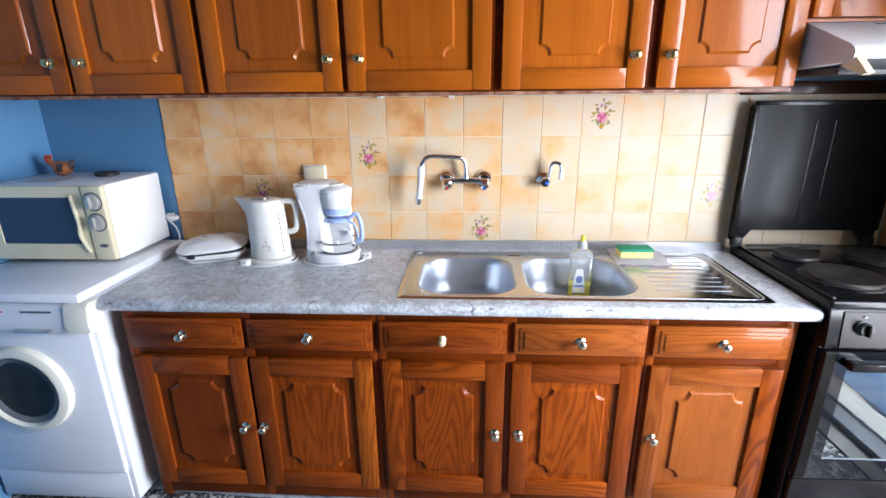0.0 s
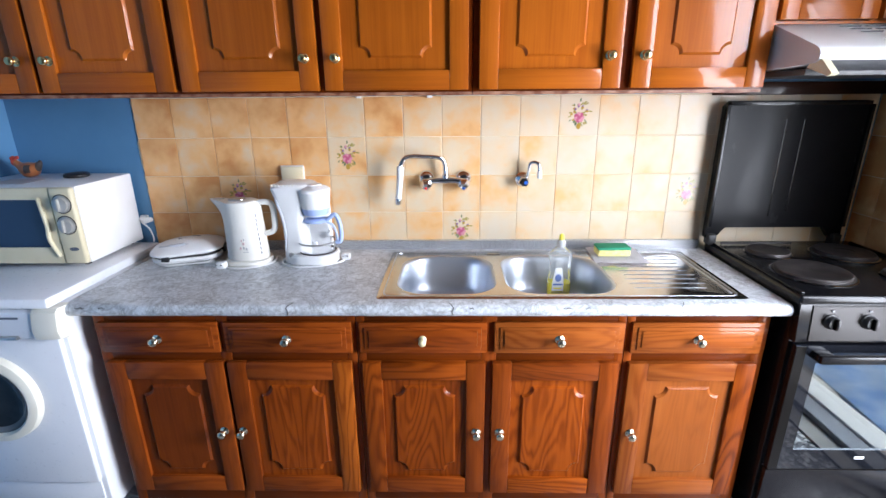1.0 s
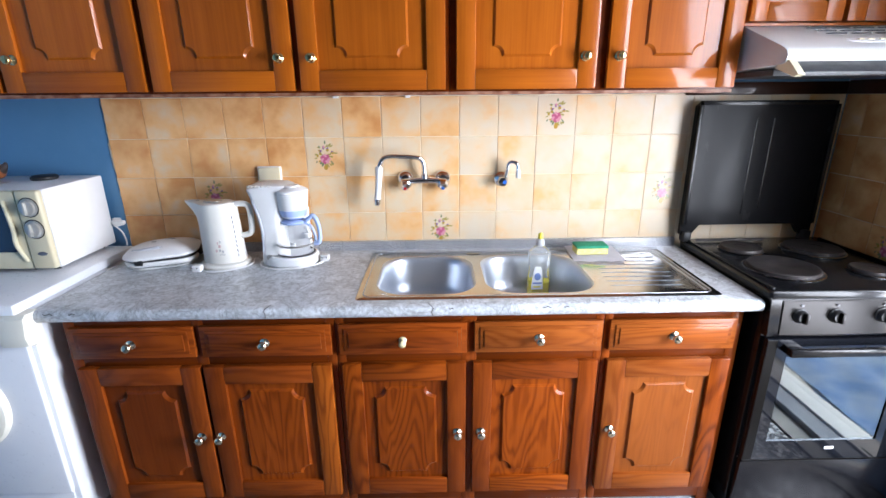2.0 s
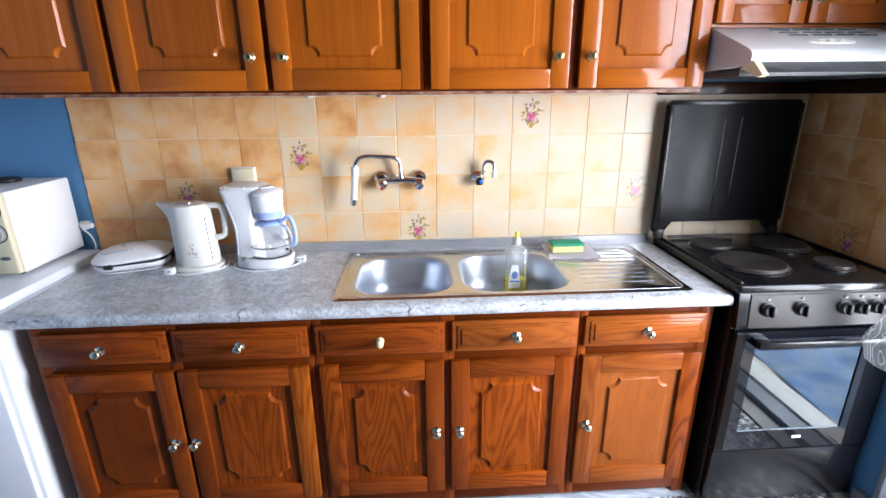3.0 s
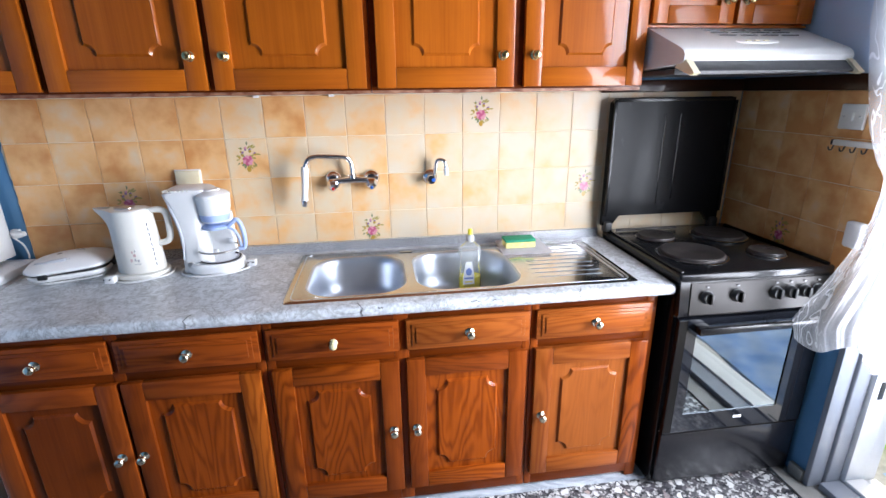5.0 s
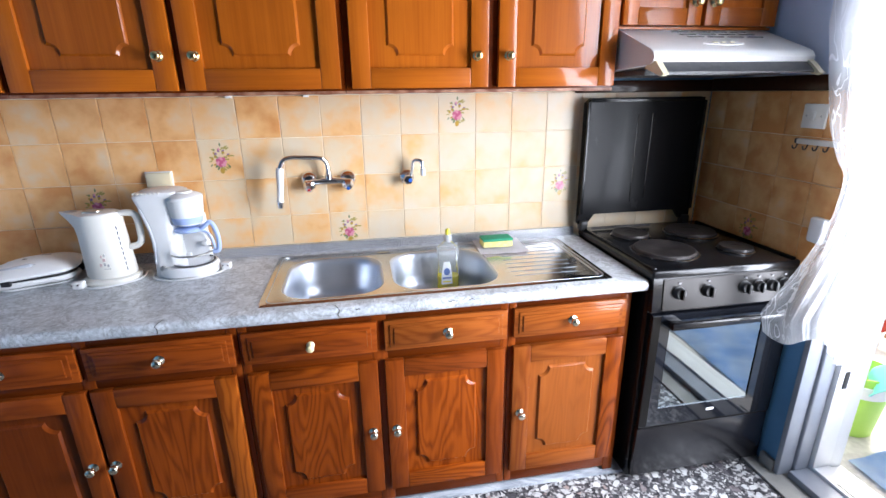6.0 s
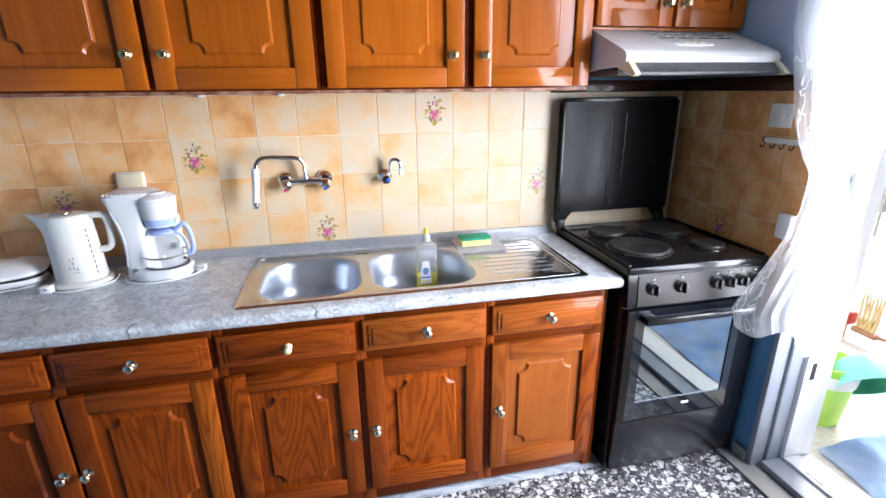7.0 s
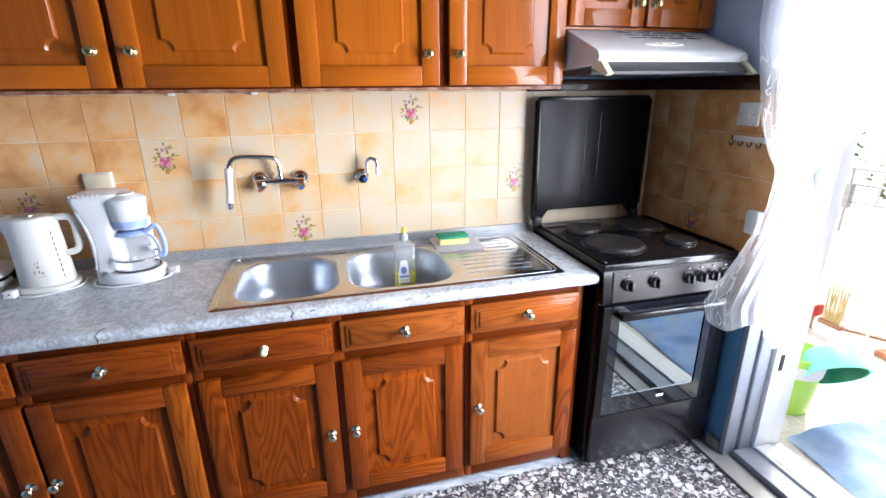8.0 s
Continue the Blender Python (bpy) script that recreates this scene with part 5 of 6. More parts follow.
part("liquid", shell(bx, by, bz, [(0.034, 0.022, 0.018, 0.002), (0.0418, 0.0278, 0.024, 0.009), (0.0418, 0.0278, 0.024, 0.062), (0.0415, 0.0276, 0.024, 0.066)], 0, 7), SOAP, bottle)
part("cap", lathe([(0, 0.208), (0.0165, 0.208), (0.0165, 0.222), (0.014, 0.230), (0.010, 0.234), (0, 0.234)], Matrix.Translation((bx, by, bz)), 24), MILKY, bottle)
part("nozzle", lathe([(0.0095, 0.232), (0.009, 0.250), (0.006, 0.255), (0, 0.255)], Matrix.Translation((bx, by, bz)), 16), YELLOW, bottle)
LABEL_W = mat("white label", (0.8, 0.82, 0.82), 0.4)[0]
LABEL_B = mat("blue label print", (0.16, 0.24, 0.5), 0.4)[0]
part("label", shell(bx - 0.010, by - 0.0306, bz, [(0.022, 0.0006, 0.0005, 0.040), (0.021, 0.0006, 0.0005, 0.074), (0.017, 0.0006, 0.0005, 0.104), (0.012, 0.0006, 0.0005, 0.132)]), LABEL_W, bottle)
part("label_print", lathe([(0, 0), (0.012, 0), (0.012, 0.001), (0, 0.001)], Matrix.Translation((bx - 0.010, by - 0.0312, bz + 0.092)) @ Matrix.Diagonal((1.0, 1.0, 1.25, 1)) @ toFront, 20), LABEL_B, bottle)
part("label_print", box(bx - 0.028, bx + 0.008, by - 0.0320, by - 0.0310, bz + 0.062, bz + 0.069), LABEL_B, bottle)
part("label_print", box(bx - 0.026, bx + 0.004, by - 0.0320, by - 0.0310, bz + 0.048, bz + 0.053), YELLOW, bottle)

CLOTH = mottled("pale lilac cloth", (0.88, 0.87, 0.93), (0.92, 0.91, 0.96), 40.0, 0.85, 0.03)
cl = bmesh.new()
n = 14
grid = [[cl.verts.new((1.772 + 0.195 * u / n + 0.010 * v / n, -0.222 + 0.190 * v / n - 0.006 * u / n, sz + 0.006 + 0.0018 * math.sin(u * 1.1) * math.cos(v * 0.9))) for u in range(n + 1)] for v in range(n + 1)]
for v in range(n):
    for u in range(n):
        cl.faces.new([grid[v][u], grid[v][u + 1], grid[v + 1][u + 1], grid[v + 1][u]])
bmesh.ops.solidify(cl, geom=cl.faces[:], thickness=0.003)
cloth = solid("dish_cloth", cl, CLOTH, "folded pale lilac dish cloth on the sink drainer", "cloth")
FOAM_Y = mottled("yellow sponge foam", (0.80, 0.70, 0.22), (0.88, 0.80, 0.36), 90.0, 0.9, 0.7)
FOAM_G = mottled("green scouring pad", (0.02, 0.26, 0.14), (0.04, 0.36, 0.20), 120.0, 0.9, 0.8)
sp = thing("sponge", (1.858, -0.125, sz + 0.008), "yellow kitchen sponge with a green scouring top", "sponge")
part("foam", bm_box(bmesh.new(), 1.798, 1.920, -0.160, -0.092, sz + 0.009, sz + 0.034, 0.004), FOAM_Y, sp)
part("scouring_pad", bm_box(bmesh.new(), 1.797, 1.921, -0.161, -0.091, sz + 0.034, sz + 0.044, 0.003), FOAM_G, sp)

# ---- wall fittings ----
plate = thing("socket_cover", (0.602, -0.012, 1.08), "cream plastic cover plate on the tiles", "socket")
part("cover", bm_box(bmesh.new(), 0.560, 0.645, -0.016, 0.0, 1.082, 1.168, 0.004), CREAM_PLASTIC, plate)
part("rim", bm_box(bmesh.new(), 0.556, 0.649, -0.006, 0.0005, 1.078, 1.172, 0.002), WHITE_PLASTIC, plate)
outlet = thing("wall_plug", (0.0, -0.02, 0.95), "white plug with its flex in a wall socket", "plug")
part("plug", tube([(-0.045, -0.012, 0.957), (-0.02, -0.026, 0.955), (0.01, -0.030, 0.960)], [0.010, 0.014, 0.009], 10), WHITE_PLASTIC, outlet)
part("plug_base", box(-0.05, -0.02, -0.012, 0.0055, 0.942, 0.972, 0.004), WHITE_PLASTIC, outlet)
part("flex", tube(smooth_path([(-0.04, -0.02, 0.945), (-0.01, -0.025, 0.92), (0.0, -0.025, 0.885), (-0.005, -0.02, 0.862)], 6), 0.003, 8), WHITE_PLASTIC, outlet)
sw = thing("light_switch", (XR, -0.51, 1.30), "white light switch plate on the tiled wall", "light switch")
part("plate", bm_box(bmesh.new(), XR - 0.010, XR, -0.556, -0.470, 1.303, 1.382, 0.003), CREAM_WHITE, sw)
part("rocker", bm_box(bmesh.new(), XR - 0.016, XR - 0.009, -0.520, -0.506, 1.328, 1.358, 0.002), CREAM_WHITE, sw)
for y in (-0.540, -0.486):
    part("screw", lathe([(0, 0), (0.004, 0), (0.003, 0.002), (0, 0.002)], Matrix.Translation((XR - 0.010, y, 1.343)) @ Matrix.Rotation(radians(-90), 4, "Y"), 10), STEEL, sw)
hooks = thing("hook_rail", (XR, -0.54, 1.25), "cream wooden hook rail with small chrome hooks", "hook rail")
part("rail", bm_box(bmesh.new(), XR - 0.018, XR, -0.630, -0.474, 1.250, 1.268, 0.003), CREAM_WHITE, hooks)
part("rail_end", bm_box(bmesh.new(), XR - 0.016, XR, -0.474, -0.464, 1.250, 1.268, 0.003), BLACK_MATT, hooks)
for y in (-0.480, -0.520, -0.557, -0.595):
    part("hook", tube(smooth_path([(XR - 0.012, y, 1.256), (XR - 0.018, y, 1.246), (XR - 0.022, y, 1.236), (XR - 0.032, y, 1.236), (XR - 0.036, y, 1.246)], 4), 0.0022, 8), IRON, hooks)
box2 = solid("wall_box", bm_box(bmesh.new(), XR - 0.03, XR, -0.655, -0.598, 0.935, 1.022, 0.010, 3), WHITE_PLASTIC, "small white plastic box on the tiled wall", "socket")
for x in (0.885, 1.155):
    solid("cable_clip", bm_box(bmesh.new(), x - 0.010, x + 0.010, -0.020, -0.001, 1.424, 1.4365, 0.002), WHITE_PLASTIC, "tiny white plastic clip under the wall cabinet", "clip")


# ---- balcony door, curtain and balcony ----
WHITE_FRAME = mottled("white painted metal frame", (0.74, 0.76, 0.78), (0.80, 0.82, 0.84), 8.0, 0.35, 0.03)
JY = -0.668
frame_ob = thing("door_frame", (2.98, -1.5, 0.0), "grey-white painted metal balcony door frame, standing open", "door frame", kind="structure")
for y0, y1, s in ((JY, JY - 0.034, 1), (DOOR_Y1, DOOR_Y1 + 0.034, -1)):
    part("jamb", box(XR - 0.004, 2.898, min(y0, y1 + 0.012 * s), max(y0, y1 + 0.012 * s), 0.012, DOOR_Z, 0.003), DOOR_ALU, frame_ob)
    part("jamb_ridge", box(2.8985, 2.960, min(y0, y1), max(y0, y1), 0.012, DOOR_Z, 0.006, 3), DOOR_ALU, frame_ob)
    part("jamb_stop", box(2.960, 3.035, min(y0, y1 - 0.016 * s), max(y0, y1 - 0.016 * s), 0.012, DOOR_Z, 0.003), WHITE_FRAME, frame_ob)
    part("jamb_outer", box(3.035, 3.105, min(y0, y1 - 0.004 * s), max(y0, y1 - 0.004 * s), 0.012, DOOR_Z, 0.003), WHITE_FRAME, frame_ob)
part("head", box(XR - 0.004, 3.105, DOOR_Y1, JY, DOOR_Z, DOOR_Z + 0.05, 0.003), WHITE_FRAME, frame_ob)
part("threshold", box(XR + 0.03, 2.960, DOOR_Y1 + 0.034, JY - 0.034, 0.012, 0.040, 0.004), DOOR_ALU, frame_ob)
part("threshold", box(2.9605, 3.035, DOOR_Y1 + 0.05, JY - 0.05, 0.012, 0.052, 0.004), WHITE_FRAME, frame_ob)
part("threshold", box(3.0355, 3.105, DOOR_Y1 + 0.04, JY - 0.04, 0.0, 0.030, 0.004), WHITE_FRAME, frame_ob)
part("latch_plate", box(2.985, 3.005, JY - 0.052, JY - 0.049, 0.40, 0.47, 0.001), BLACK_MATT, frame_ob)
part("sill_clip", box(2.972, 2.979, -0.87, -0.80, 0.052, 0.0535, 0.0005), BLACK_MATT, frame_ob)
SILL = mottled("beige-grey stone", (0.22, 0.215, 0.20), (0.30, 0.29, 0.27), 9.0, 0.5, 0.1)
solid("door_sill", box(XR - 0.060, 3.11, DOOR_Y1, -0.01, -0.02, 0.011, 0.003), SILL, "pale marble sill strip along the balcony door", "floor strip", "structure")
solid("baseboard", box(XR - 0.012, XR + 0.005, JY + 0.002, -0.606, 0.011, 0.060, 0.003), SILL, "pale stone baseboard under the blue wall", "baseboard", "structure")

LACE = bpy.data.materials.new("white lace curtain")
LACE.use_nodes = True
lt = LACE.node_tree
lt.nodes.clear()
out = lt.nodes.new("ShaderNodeOutputMaterial")
dif = node(lt, "ShaderNodeBsdfDiffuse", Color=(0.82, 0.83, 0.85, 1))
trl = node(lt, "ShaderNodeBsdfTranslucent", Color=(0.84, 0.85, 0.87, 1))
tra = node(lt, "ShaderNodeBsdfTransparent", Color=(1, 1, 1, 1))
m1, m2 = node(lt, "ShaderNodeMixShader", Fac=0.62), lt.nodes.new("ShaderNodeMixShader")
uv = lt.nodes.new("ShaderNodeUVMap")
swirl = node(lt, "ShaderNodeTexNoise", Scale=9.0, Detail=0.6, Distortion=1.6)
lt.links.new(uv.outputs[0], swirl.inputs["Vector"])
band = ramp(lt, swirl.outputs["Fac"], [(0.445, (0.24, 0.24, 0.24)), (0.465, (0.88, 0.88, 0.88)), (0.500, (0.88, 0.88, 0.88)), (0.520, (0.24, 0.24, 0.24))])
weave = node(lt, "ShaderNodeTexNoise", Scale=400.0, Detail=1.0)
lt.links.new(uv.outputs[0], weave.inputs["Vector"])
net = mix(lt, 0.25, band, weave.outputs["Fac"])
sepu = lt.nodes.new("ShaderNodeSeparateXYZ")
lt.links.new(uv.outputs[0], sepu.inputs[0])
gather = ramp(lt, sepu.outputs["X"], [(0.22, (0.0, 0.0, 0.0)), (0.40, (0.85, 0.85, 0.85))])
hung = ramp(lt, sepu.outputs["Y"], [(0.62, (1.0, 1.0, 1.0)), (0.80, (0.0, 0.0, 0.0))])
upper = ramp(lt, sepu.outputs["X"], [(0.0, (0.55, 0.55, 0.55)), (0.14, (0.92, 0.92, 0.92))])
fac = mix(lt, mix(lt, hung, gather, upper), net, (0.97, 0.97, 0.97))
lt.links.new(dif.outputs[0], m1.inputs[1])
lt.links.new(trl.outputs[0], m1.inputs[2])
lt.links.new(fac, m2.inputs[0])
lt.links.new(tra.outputs[0], m2.inputs[1])
lt.links.new(m1.outputs[0], m2.inputs[2])
lt.links.new(m2.outputs[0], out.inputs["Surface"])

# (height, inner edge y, outer edge y, x, depth of the folds)
CURTAIN = [(2.20, -0.545, -1.55, 2.80, 0.030), (1.95, -0.535, -1.45, 2.80, 0.032), (1.78, -0.540, -1.33, 2.80, 0.033), (1.62, -0.540, -1.22, 2.80, 0.034), (1.48, -0.575, -1.08, 2.80, 0.034), (1.32, -0.625, -0.93, 2.80, 0.034),
           (1.22, -0.675, -0.85, 2.80, 0.030), (1.185, -0.705, -0.82, 2.80, 0.026), (1.15, -0.712, -0.83, 2.795, 0.030), (1.06, -0.712, -0.86, 2.785, 0.034), (0.95, -0.700, -0.89, 2.755, 0.034),
           (0.82, -0.675, -0.87, 2.715, 0.036), (0.70, -0.640, -0.86, 2.680, 0.036), (0.64, -0.670, -0.86, 2.675, 0.036)]


def curtain_row(z):
    for a, b in zip(CURTAIN, CURTAIN[1:]):
        if a[0] >= z >= b[0]:
            t = (a[0] - z) / (a[0] - b[0])
            return [p + (q - p) * t for p, q in zip(a, b)]
    return list(CURTAIN[-1])


cbm = bmesh.new()
uvl = cbm.loops.layers.uv.new("uv")
NU, NV = 150, 90
rows = []
for v in range(NV + 1):
    z = 2.20 - (2.20 - 0.64) * v / NV
    _, ya, yb, x, amp = curtain_row(z)
    row = []
    for u in range(NU + 1):
        s = u / NU
        low = max(0.0, (0.84 - z) / 0.2)
        xx = x + (2.80 - x) * min(1.0, s * 2.2)
        fold = math.sin(s * 58 + 0.8 * math.sin(z * 3)) + 0.45 * math.sin(s * 131 + z * 2.1)
        drop = -0.025 * low * math.sin(s * 9.0) - 0.015 * low * min(1.0, s * 2)
        row.append(cbm.verts.new((xx - 0.02 + amp * 0.38 * fold * min(1.0, 0.02 + (1.25 * s) ** 2.0), ya + (yb - ya) * s + 0.004 * math.sin(z * 11 + s * 20), z + drop)))
    rows.append(row)
for v in range(NV):
    for u in range(NU):
        f = cbm.faces.new([rows[v][u], rows[v][u + 1], rows[v + 1][u + 1], rows[v + 1][u]])
        for lp, (a, b) in zip(f.loops, ((u, v), (u + 1, v), (u + 1, v + 1), (u, v + 1))):
            lp[uvl].uv = (a / NU * 1.5, b / NV * 1.6)
curtain = thing("curtain", (2.79, -0.85, 0.6), "gathered white lace curtain tied back beside the balcony door", "curtain")
part("lace_sheet", cbm, LACE, curtain)

BALC = mottled("sunlit pale balcony terrazzo", (0.52, 0.50, 0.47), (0.68, 0.66, 0.62), 40.0, 0.6, 0.2)
solid("balcony_floor", boxes((3.105, 4.75, -5.0, 2.5, -0.20, -0.03)), BALC, "pale speckled balcony floor in full sun", "floor", "structure")
GROUND = mottled("pale concrete yard", (0.50, 0.48, 0.42), (0.60, 0.57, 0.50), 0.4, 0.9, 0.0)
solid("ground", boxes((4.76, 900.0, -900.0, 900.0, -3.4, -3.2)), GROUND, "pale sunlit yard far below the balcony", "ground", "structure")
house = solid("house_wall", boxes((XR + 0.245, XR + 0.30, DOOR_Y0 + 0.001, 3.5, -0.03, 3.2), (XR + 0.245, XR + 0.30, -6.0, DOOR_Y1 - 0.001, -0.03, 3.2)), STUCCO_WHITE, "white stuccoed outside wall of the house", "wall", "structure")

RAIL_BROWN = mottled("brown painted wood", (0.26, 0.12, 0.07), (0.34, 0.18, 0.11), 30.0, 0.5, 0.2)
railing = thing("balcony_railing", (4.68, -0.8, -0.03), "white painted metal balcony railing in full sun", "railing")
part("bottom_rail", box(4.66, 4.70, -4.9, 2.4, 0.05, 0.09, 0.004), WHITE_FRAME, railing)
part("top_rail", box(4.65, 4.71, -4.9, 2.4, 0.92, 0.96, 0.006), WHITE_FRAME, railing)
for k in range(8):
    y = -4.8 + 1.0 * k
    part("post", box(4.665, 4.695, y - 0.015, y + 0.015, -0.03, 0.92, 0.003), WHITE_FRAME, railing)
TERRA = mottled("terracotta edging", (0.42, 0.16, 0.09), (0.52, 0.22, 0.13), 20.0, 0.7, 0.2)
solid("floor_edging", box(4.33, 4.40, -2.6, -0.235, -0.03, 0.005, 0.006), TERRA, "terracotta edging strip on the balcony floor", "edging", "structure")

LIME = mottled("lime green plastic", (0.42, 0.72, 0.10), (0.48, 0.78, 0.14), 8.0, 0.4, 0.03)
TEAL = mottled("pale turquoise plastic", (0.16, 0.66, 0.60), (0.2, 0.72, 0.66), 8.0, 0.35, 0.03)
GREEN_DARK = mottled("dark green plastic", (0.005, 0.22, 0.11), (0.01, 0.28, 0.14), 8.0, 0.4, 0.03)
bucket = thing("bucket", (3.433, -0.462, -0.03), "lime green plastic bucket standing on the balcony", "bucket")
bkm = Matrix.Translation((3.433, -0.462, -0.03))
part("bucket_wall", lathe([(0, 0.0), (0.078, 0.0), (0.083, 0.006), (0.112, 0.295), (0.118, 0.300), (0.117, 0.306), (0.108, 0.304), (0.078, 0.012), (0, 0.010)], bkm, 40), LIME, bucket)
part("rim_band", lathe([(0.103, 0.205), (0.109, 0.206), (0.116, 0.262), (0.113, 0.266), (0.108, 0.262)], bkm, 40), WHITE_PLASTIC, bucket, "white band round the rim")
tub = thing("wash_basin", (3.62, -0.50, -0.03), "turquoise wash basin with dark green inside, hooked over a bucket", "basin")
tm = Matrix.Translation((3.507, -0.522, 0.305)) @ Vector((0, 0, 1)).rotation_difference(Vector((-0.24, -0.66, -0.58)).normalized()).to_matrix().to_4x4() @ Matrix.Scale(0.88, 4)
part("basin_shell", lathe([(0, 0.0), (0.070, 0.001), (0.094, 0.010), (0.110, 0.032), (0.130, 0.134), (0.141, 0.139), (0.141, 0.145), (0.130, 0.144)], tm, 44), TEAL, tub)
part("basin_lining", lathe([(0.130, 0.143), (0.126, 0.132), (0.106, 0.034), (0.090, 0.014), (0, 0.008)], tm, 44), GREEN_DARK, tub, "dark green inside of the basin")
RUG = mottled("bright blue cotton rug", (0.30, 0.48, 0.78), (0.60, 0.72, 0.88), 7.0, 0.95, 0.5)
rg = bmesh.new()
NX, NYY = 40, 50
gv = [[rg.verts.new((3.20 + 1.0 * i / NX + 0.02 * math.sin(j * 0.15), -1.95 + 1.30 * j / NYY + 0.015 * math.sin(i * 0.2), -0.022 + 0.006 * math.sin(i * 0.7 + j * 0.3) + 0.034 * max(0.0, noise.noise((i * 0.12, j * 0.12, 3.0))))) for i in range(NX + 1)] for j in range(NYY + 1)]
for j in range(NYY):
    for i in range(NX):
        rg.faces.new([gv[j][i], gv[j][i + 1], gv[j + 1][i + 1], gv[j + 1][i]])
bmesh.ops.solidify(rg, geom=rg.faces[:], thickness=0.008)
solid("rug", rg, RUG, "rumpled bright blue rug on the balcony floor", "rug")
STRAW = mottled("straw bristles", (0.50, 0.38, 0.18), (0.62, 0.48, 0.25), 60.0, 0.8, 0.3)
broom = thing("broom", (4.32, -0.02, -0.03), "straw broom lying across the balcony with its bristles up", "broom")
for k in range(14):
    a = (k - 6.5) / 6.5
    part("bristle", tube([(4.31, 0.015 + 0.045 * a, 0.055), (4.31 + 0.01 * (k % 3), 0.015 + 0.055 * a, 0.15), (4.31 + 0.02 * (k % 2), 0.018 + 0.060 * a, 0.25 + 0.02 * (k % 3))], [0.007, 0.006, 0.003], 6), STRAW, broom)
part("broom_head", box(4.29, 4.33, -0.06, 0.08, 0.030, 0.062, 0.006), RAIL_BROWN, broom)
part("broom_stick", tube([(4.31, -0.05, 0.045), (4.40, -0.235, 0.052), (4.60, -0.95, 0.06)], 0.011, 8), RAIL_BROWN, broom)
part("rest", box(4.40, 4.42, -0.27, -0.25, -0.03, 0.045, 0.003), RAIL_BROWN, broom)
pot = thing("dustpan", (4.30, 0.10, -0.03), "red plastic dustpan beside the broom", "dustpan")
part("pan", bm_box(bmesh.new(), 4.26, 4.34, 0.085, 0.15, 0.06, 0.14, 0.012), mat("red plastic pan", (0.5, 0.04, 0.03), 0.4)[0], pot)
part("pan_foot", box(4.29, 4.31, 0.10, 0.13, -0.03, 0.065, 0.003), RAIL_BROWN, pot)
RACK_GREY = mottled("weathered grey rack metal", (0.30, 0.31, 0.32), (0.42, 0.43, 0.44), 30.0, 0.5, 0.1, metal=0.4)
rack = thing("drying_rack", (4.30, 0.0, -0.03), "folding metal clothes rack standing on the balcony", "clothes rack")
for y in (0.10, -0.20):
    part("leg", tube([(4.30, y, -0.03), (4.30, y, 0.62)], 0.008, 8), WHITE_FRAME, rack)
    part("upper_leg", tube([(4.30, y, 0.62), (4.30, y, 0.98)], 0.007, 8), RACK_GREY, rack)
for z in (0.80, 0.90, 0.985):
    part("rung", tube([(4.30, 0.14, z), (4.30, -0.40, z + 0.01)], 0.006, 8), RACK_GREY, rack)
part("hinge", box(4.28, 4.32, 0.08, 0.12, 0.76, 0.90, 0.004), RACK_GREY, rack)

LEAF = mottled("sunlit leaves", (0.09, 0.15, 0.06), (0.12, 0.19, 0.08), 6.0, 0.6, 0.0)
TRUNK = mottled("tree bark", (0.10, 0.075, 0.05), (0.17, 0.13, 0.09), 12.0, 0.9, 0.4)
rng = random.Random(4)


def tree(x, y, height, spread):
    t = thing("tree", (x, y, -3.2), "leafy green garden tree beyond the balcony", "tree", "garden trees")
    tr = bm_tube(bmesh.new(), [(x, y, -3.25), (x + 0.1, y, -1.8), (x - 0.05, y + 0.1, height * 0.45 - 3.2), (x, y, height * 0.8 - 3.2)], [0.20, 0.15, 0.11, 0.04], 10)
    for k in range(6):
        a = k * 1.05
        h = height * (0.42 + 0.05 * k) - 3.2
        bm_tube(tr, [(x, y, h), (x + 0.4 * spread * math.cos(a), y + 0.4 * spread * math.sin(a), h + 0.4), (x + 0.8 * spread * math.cos(a), y + 0.8 * spread * math.sin(a), h + 0.9)], [0.07, 0.05, 0.02], 7)
    part("trunk", tr, TRUNK, t)
    verts, faces = [], []
    for k in range(900):
        d = Vector((rng.gauss(0, 1), rng.gauss(0, 1), rng.gauss(0, 0.8))).normalized() * (rng.random() ** 0.4) * (0.75 + 0.35 * math.sin(k * 0.01))
        c = Vector((x, y, height * 0.68 - 3.2)) + Vector((d.x * spread, d.y * spread, d.z * spread * 0.8))
        u = Vector((rng.uniform(-1, 1), rng.uniform(-1, 1), rng.uniform(-1, 1))).normalized() * rng.uniform(0.05, 0.10)
        w = u.orthogonal().normalized() * rng.uniform(0.03, 0.05)
        b = len(verts)
        verts += [c - u, c + w, c + u, c - w]
        faces.append((b, b + 1, b + 2, b + 3))
    me = bpy.data.meshes.new("crown")
    me.from_pydata(verts, [], faces)
    me.materials.append(LEAF)
    cr = new("crown", me)
    cr.parent = t
    cr.matrix_parent_inverse = Matrix.Translation(-Vector((x, y, -3.2)))


tree(13.5, 8.0, 4.3, 1.5)
tree(14.5, 5.2, 4.0, 1.3)


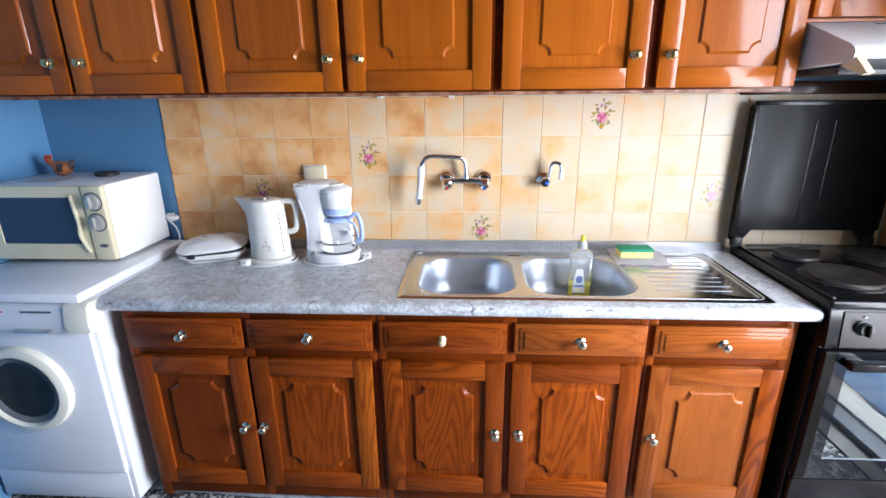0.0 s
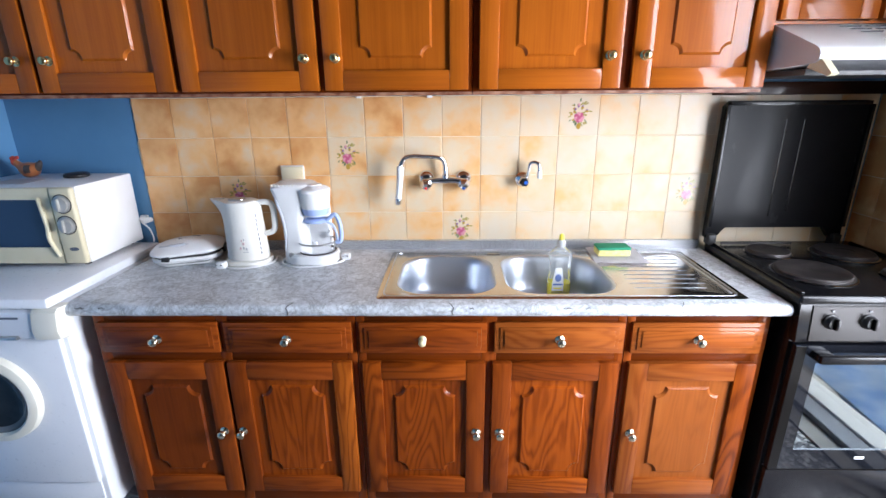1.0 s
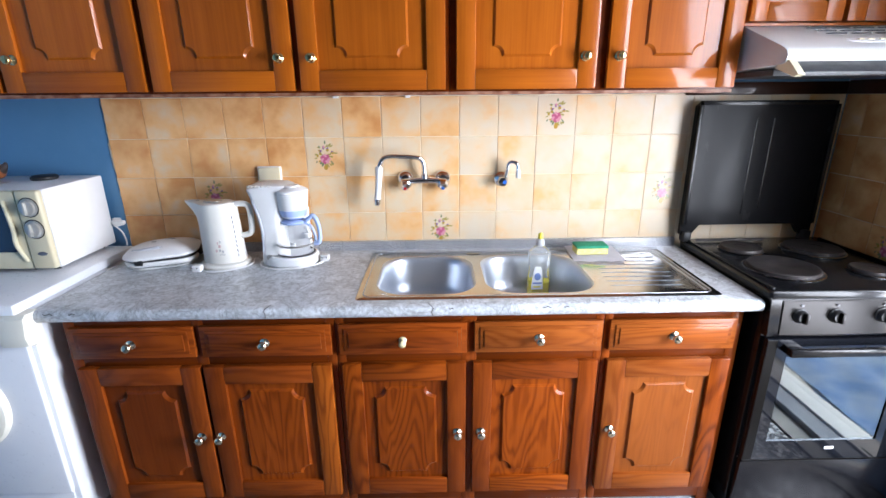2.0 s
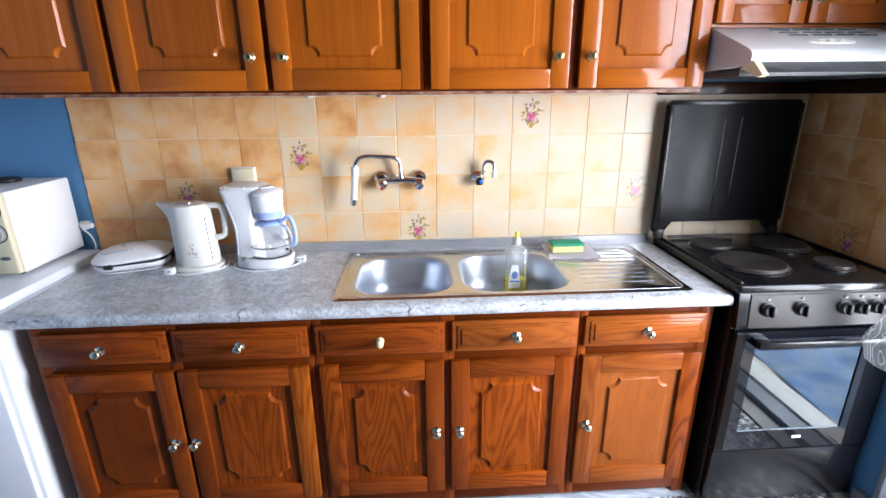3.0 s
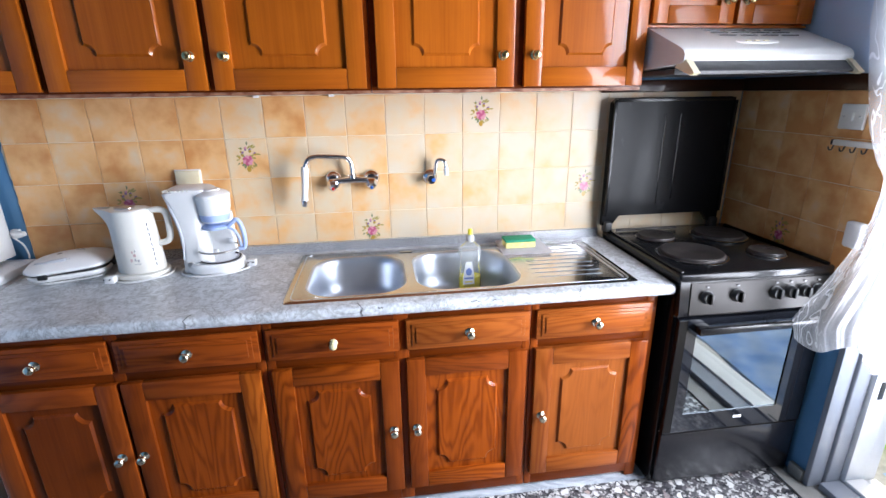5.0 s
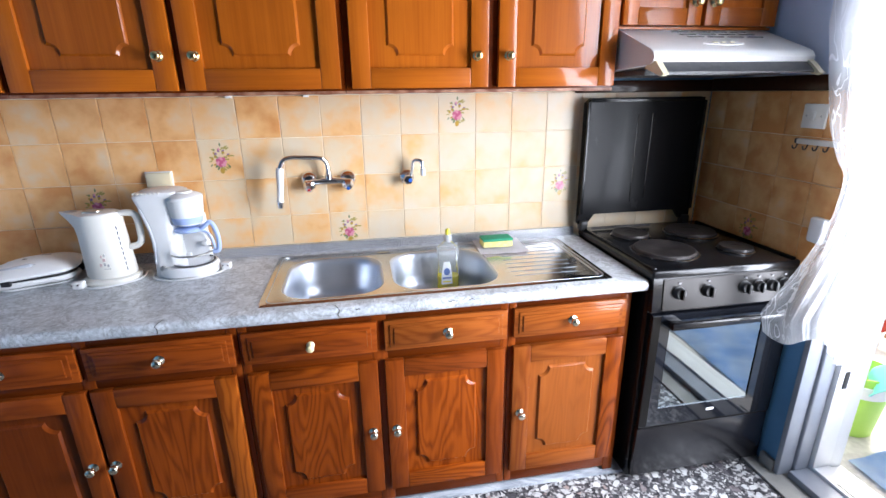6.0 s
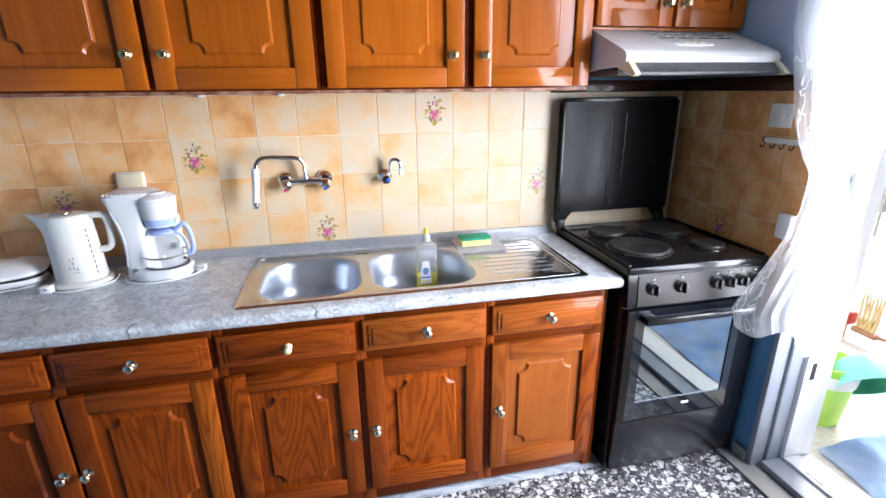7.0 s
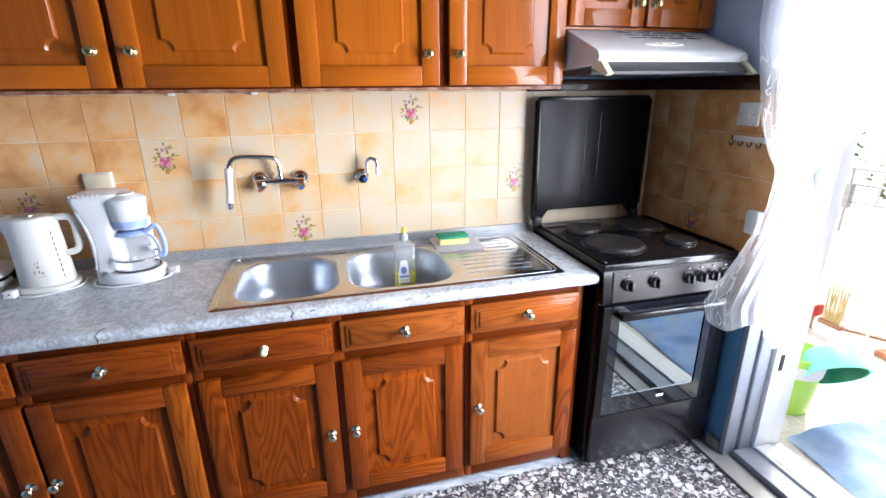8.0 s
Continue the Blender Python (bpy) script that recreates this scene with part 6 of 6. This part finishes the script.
# ---- wall tiles ----
def tile_mesh(name, w, h, glaze, d=0.006, e=0.0026):
    """A glazed tile whose front lies at y = 0, with softly sloped edges."""
    a, b = w / 2 - 0.0009, h / 2 - 0.0009
    v = [(sx * (a - s), y, sz_ * (b - s)) for y, s in ((d, 0.0), (0.0009, 0.0), (0.00025, e * 0.45), (0.0, e)) for sx, sz_ in ((-1, -1), (1, -1), (1, 1), (-1, 1))]
    f = []
    for r in range(3):
        for k in range(4):
            j = (k + 1) % 4
            f.append((4 * r + k, 4 * r + j, 4 * r + 4 + j, 4 * r + 4 + k))
    f.append((12, 13, 14, 15))
    me = bpy.data.meshes.new(name)
    me.from_pydata(v, [], f)
    me.materials.append(glaze)
    return me


PINK, PINK2 = mat("rose pink glaze", (0.50, 0.11, 0.20), 0.2)[0], mat("pale rose glaze", (0.66, 0.28, 0.35), 0.2)[0]
PLUM, OLIVE = mat("plum glaze", (0.24, 0.13, 0.28), 0.2)[0], mat("olive glaze", (0.36, 0.30, 0.09), 0.2)[0]
LEAFG, GOLD = mat("leaf green glaze", (0.15, 0.21, 0.12), 0.2)[0], mat("ochre glaze", (0.46, 0.28, 0.05), 0.2)[0]
motif_rows = []
mr = random.Random(9)
for k in range(34):
    a = 2 * math.pi * k / 34 + mr.uniform(-0.2, 0.2)
    rr = mr.uniform(0.012, 0.036)
    motif_rows.append((rr * math.cos(a), rr * 1.35 * math.sin(a) + 0.002, mr.uniform(0.0035, 0.008), mr.uniform(0.0018, 0.0032), a + mr.uniform(-0.5, 0.5), mr.choice((3, 4, 5, 3))))
for k in range(9):
    a = 2 * math.pi * k / 9 + 0.4
    rr = mr.uniform(0.020, 0.034)
    motif_rows.append((rr * math.cos(a) * 0.9, abs(rr * math.sin(a)) * 1.3 + 0.002, 0.0042, 0.0036, a, mr.choice((2, 2, 1, 5))))
for k in range(7):
    a = 2 * math.pi * k / 7
    motif_rows.append((0.009 * math.cos(a), 0.009 * math.sin(a) - 0.006, 0.0085, 0.0068, a, 0 if k % 2 else 1))
motif_rows.append((0.0, -0.006, 0.006, 0.006, 0, 0))
motif_rows.append((0.0, -0.034, 0.007, 0.009, 0, 5))
mv, mf, mi = [], [], []
for k, (x, z, ra, rb, tilt, idx) in enumerate(motif_rows):
    b = len(mv)
    y = -0.0003 - 0.00002 * k
    for j in range(10):
        t = 2 * math.pi * j / 10
        u, w = ra * math.cos(t), rb * math.sin(t)
        mv.append((1.18 * (x + u * math.cos(tilt) - w * math.sin(tilt)), y, 1.18 * (z + u * math.sin(tilt) + w * math.cos(tilt))))
    mf.append(tuple(range(b, b + 10)))
    mi.append(idx)
MOTIF = bpy.data.meshes.new("flower_motif")
MOTIF.from_pydata(mv, [], mf)
for m_ in (PINK, PINK2, PLUM, OLIVE, LEAFG, GOLD):
    MOTIF.materials.append(m_)
MOTIF.polygons.foreach_set("material_index", mi)

T = 0.15
GLAZES = (TILE_LIT, TILE_HALF_LIT, TILE_DIM, TILE_SHADE)
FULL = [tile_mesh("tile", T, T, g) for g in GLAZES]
FLOWERS = {(2, 2), (5, 1), (8, 3), (11, 0), (14, 2)}
solid("grout_bed_north", boxes((0.002, XR, 0.0025, 0.0058, 0.815, 1.432)), GROUT, "pale grout between the wall tiles", "grout", "structure")
er = random.Random(12)
ragged = [(-er.uniform(0.001, 0.005) - (0.007 if 1.16 < 0.86 + 0.019 * k < 1.27 else 0.0) * er.uniform(0.4, 1.0), 0.86 + 0.019 * k) for k in range(31)]
solid("plaster_edge", bm_loft(bmesh.new(), [[(x, 0.0055, z), (0.003, 0.0058, z), (0.003, 0.0012, z), (x + 0.001, 0.0030, z)] for x, z in ragged]), GROUT, "rough plaster along the end of the wall tiles", "plaster", "structure")
solid("grout_bed_east", boxes((XR + 0.0025, XR + 0.0058, JY + 0.004, 0.0, 0.68, 1.424)), GROUT, "pale grout between the wall tiles", "grout", "structure")


def lay(parent, mesh, m):
    ob = new("tile", mesh)
    ob.parent = parent
    ob.matrix_basis = m
    return ob


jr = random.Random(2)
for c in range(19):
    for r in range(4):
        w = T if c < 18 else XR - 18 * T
        # amber grows to the left, painting the daylight's falloff into the glaze
        lit_step = 2 if c < 5 or (c < 7 and jr.random() < 0.4) else 1 if c < 9 or (c < 11 and jr.random() < 0.3) else 0
        mesh = FULL[lit_step] if c < 18 else tile_mesh("tile", w - 0.002, T, TILE_HALF_LIT)
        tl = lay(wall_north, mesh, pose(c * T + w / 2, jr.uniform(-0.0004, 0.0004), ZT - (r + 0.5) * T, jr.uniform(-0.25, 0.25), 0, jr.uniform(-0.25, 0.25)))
        if (c, r) in FLOWERS:
            fm = new("flower_motif", MOTIF)
            fm.parent = tl
            tagged(fm, "painted pink rose bouquet")
cols = [(-0.002, -0.100), (-0.100, -0.250), (-0.250, -0.400), (-0.400, -0.550), (-0.550, -0.662)]
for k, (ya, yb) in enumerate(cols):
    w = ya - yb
    # deepest amber puts the side wall's shade into the tile colour
    mesh = FULL[3] if abs(w - T) < 1e-6 else tile_mesh("tile", w, T, TILE_SHADE)
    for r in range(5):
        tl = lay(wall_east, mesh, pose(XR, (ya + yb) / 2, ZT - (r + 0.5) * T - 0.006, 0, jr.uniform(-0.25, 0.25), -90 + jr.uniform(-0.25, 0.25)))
        if (k, r) == (2, 3):
            fm = new("flower_motif", MOTIF)
            fm.parent = tl
            tagged(fm, "painted pink rose bouquet")
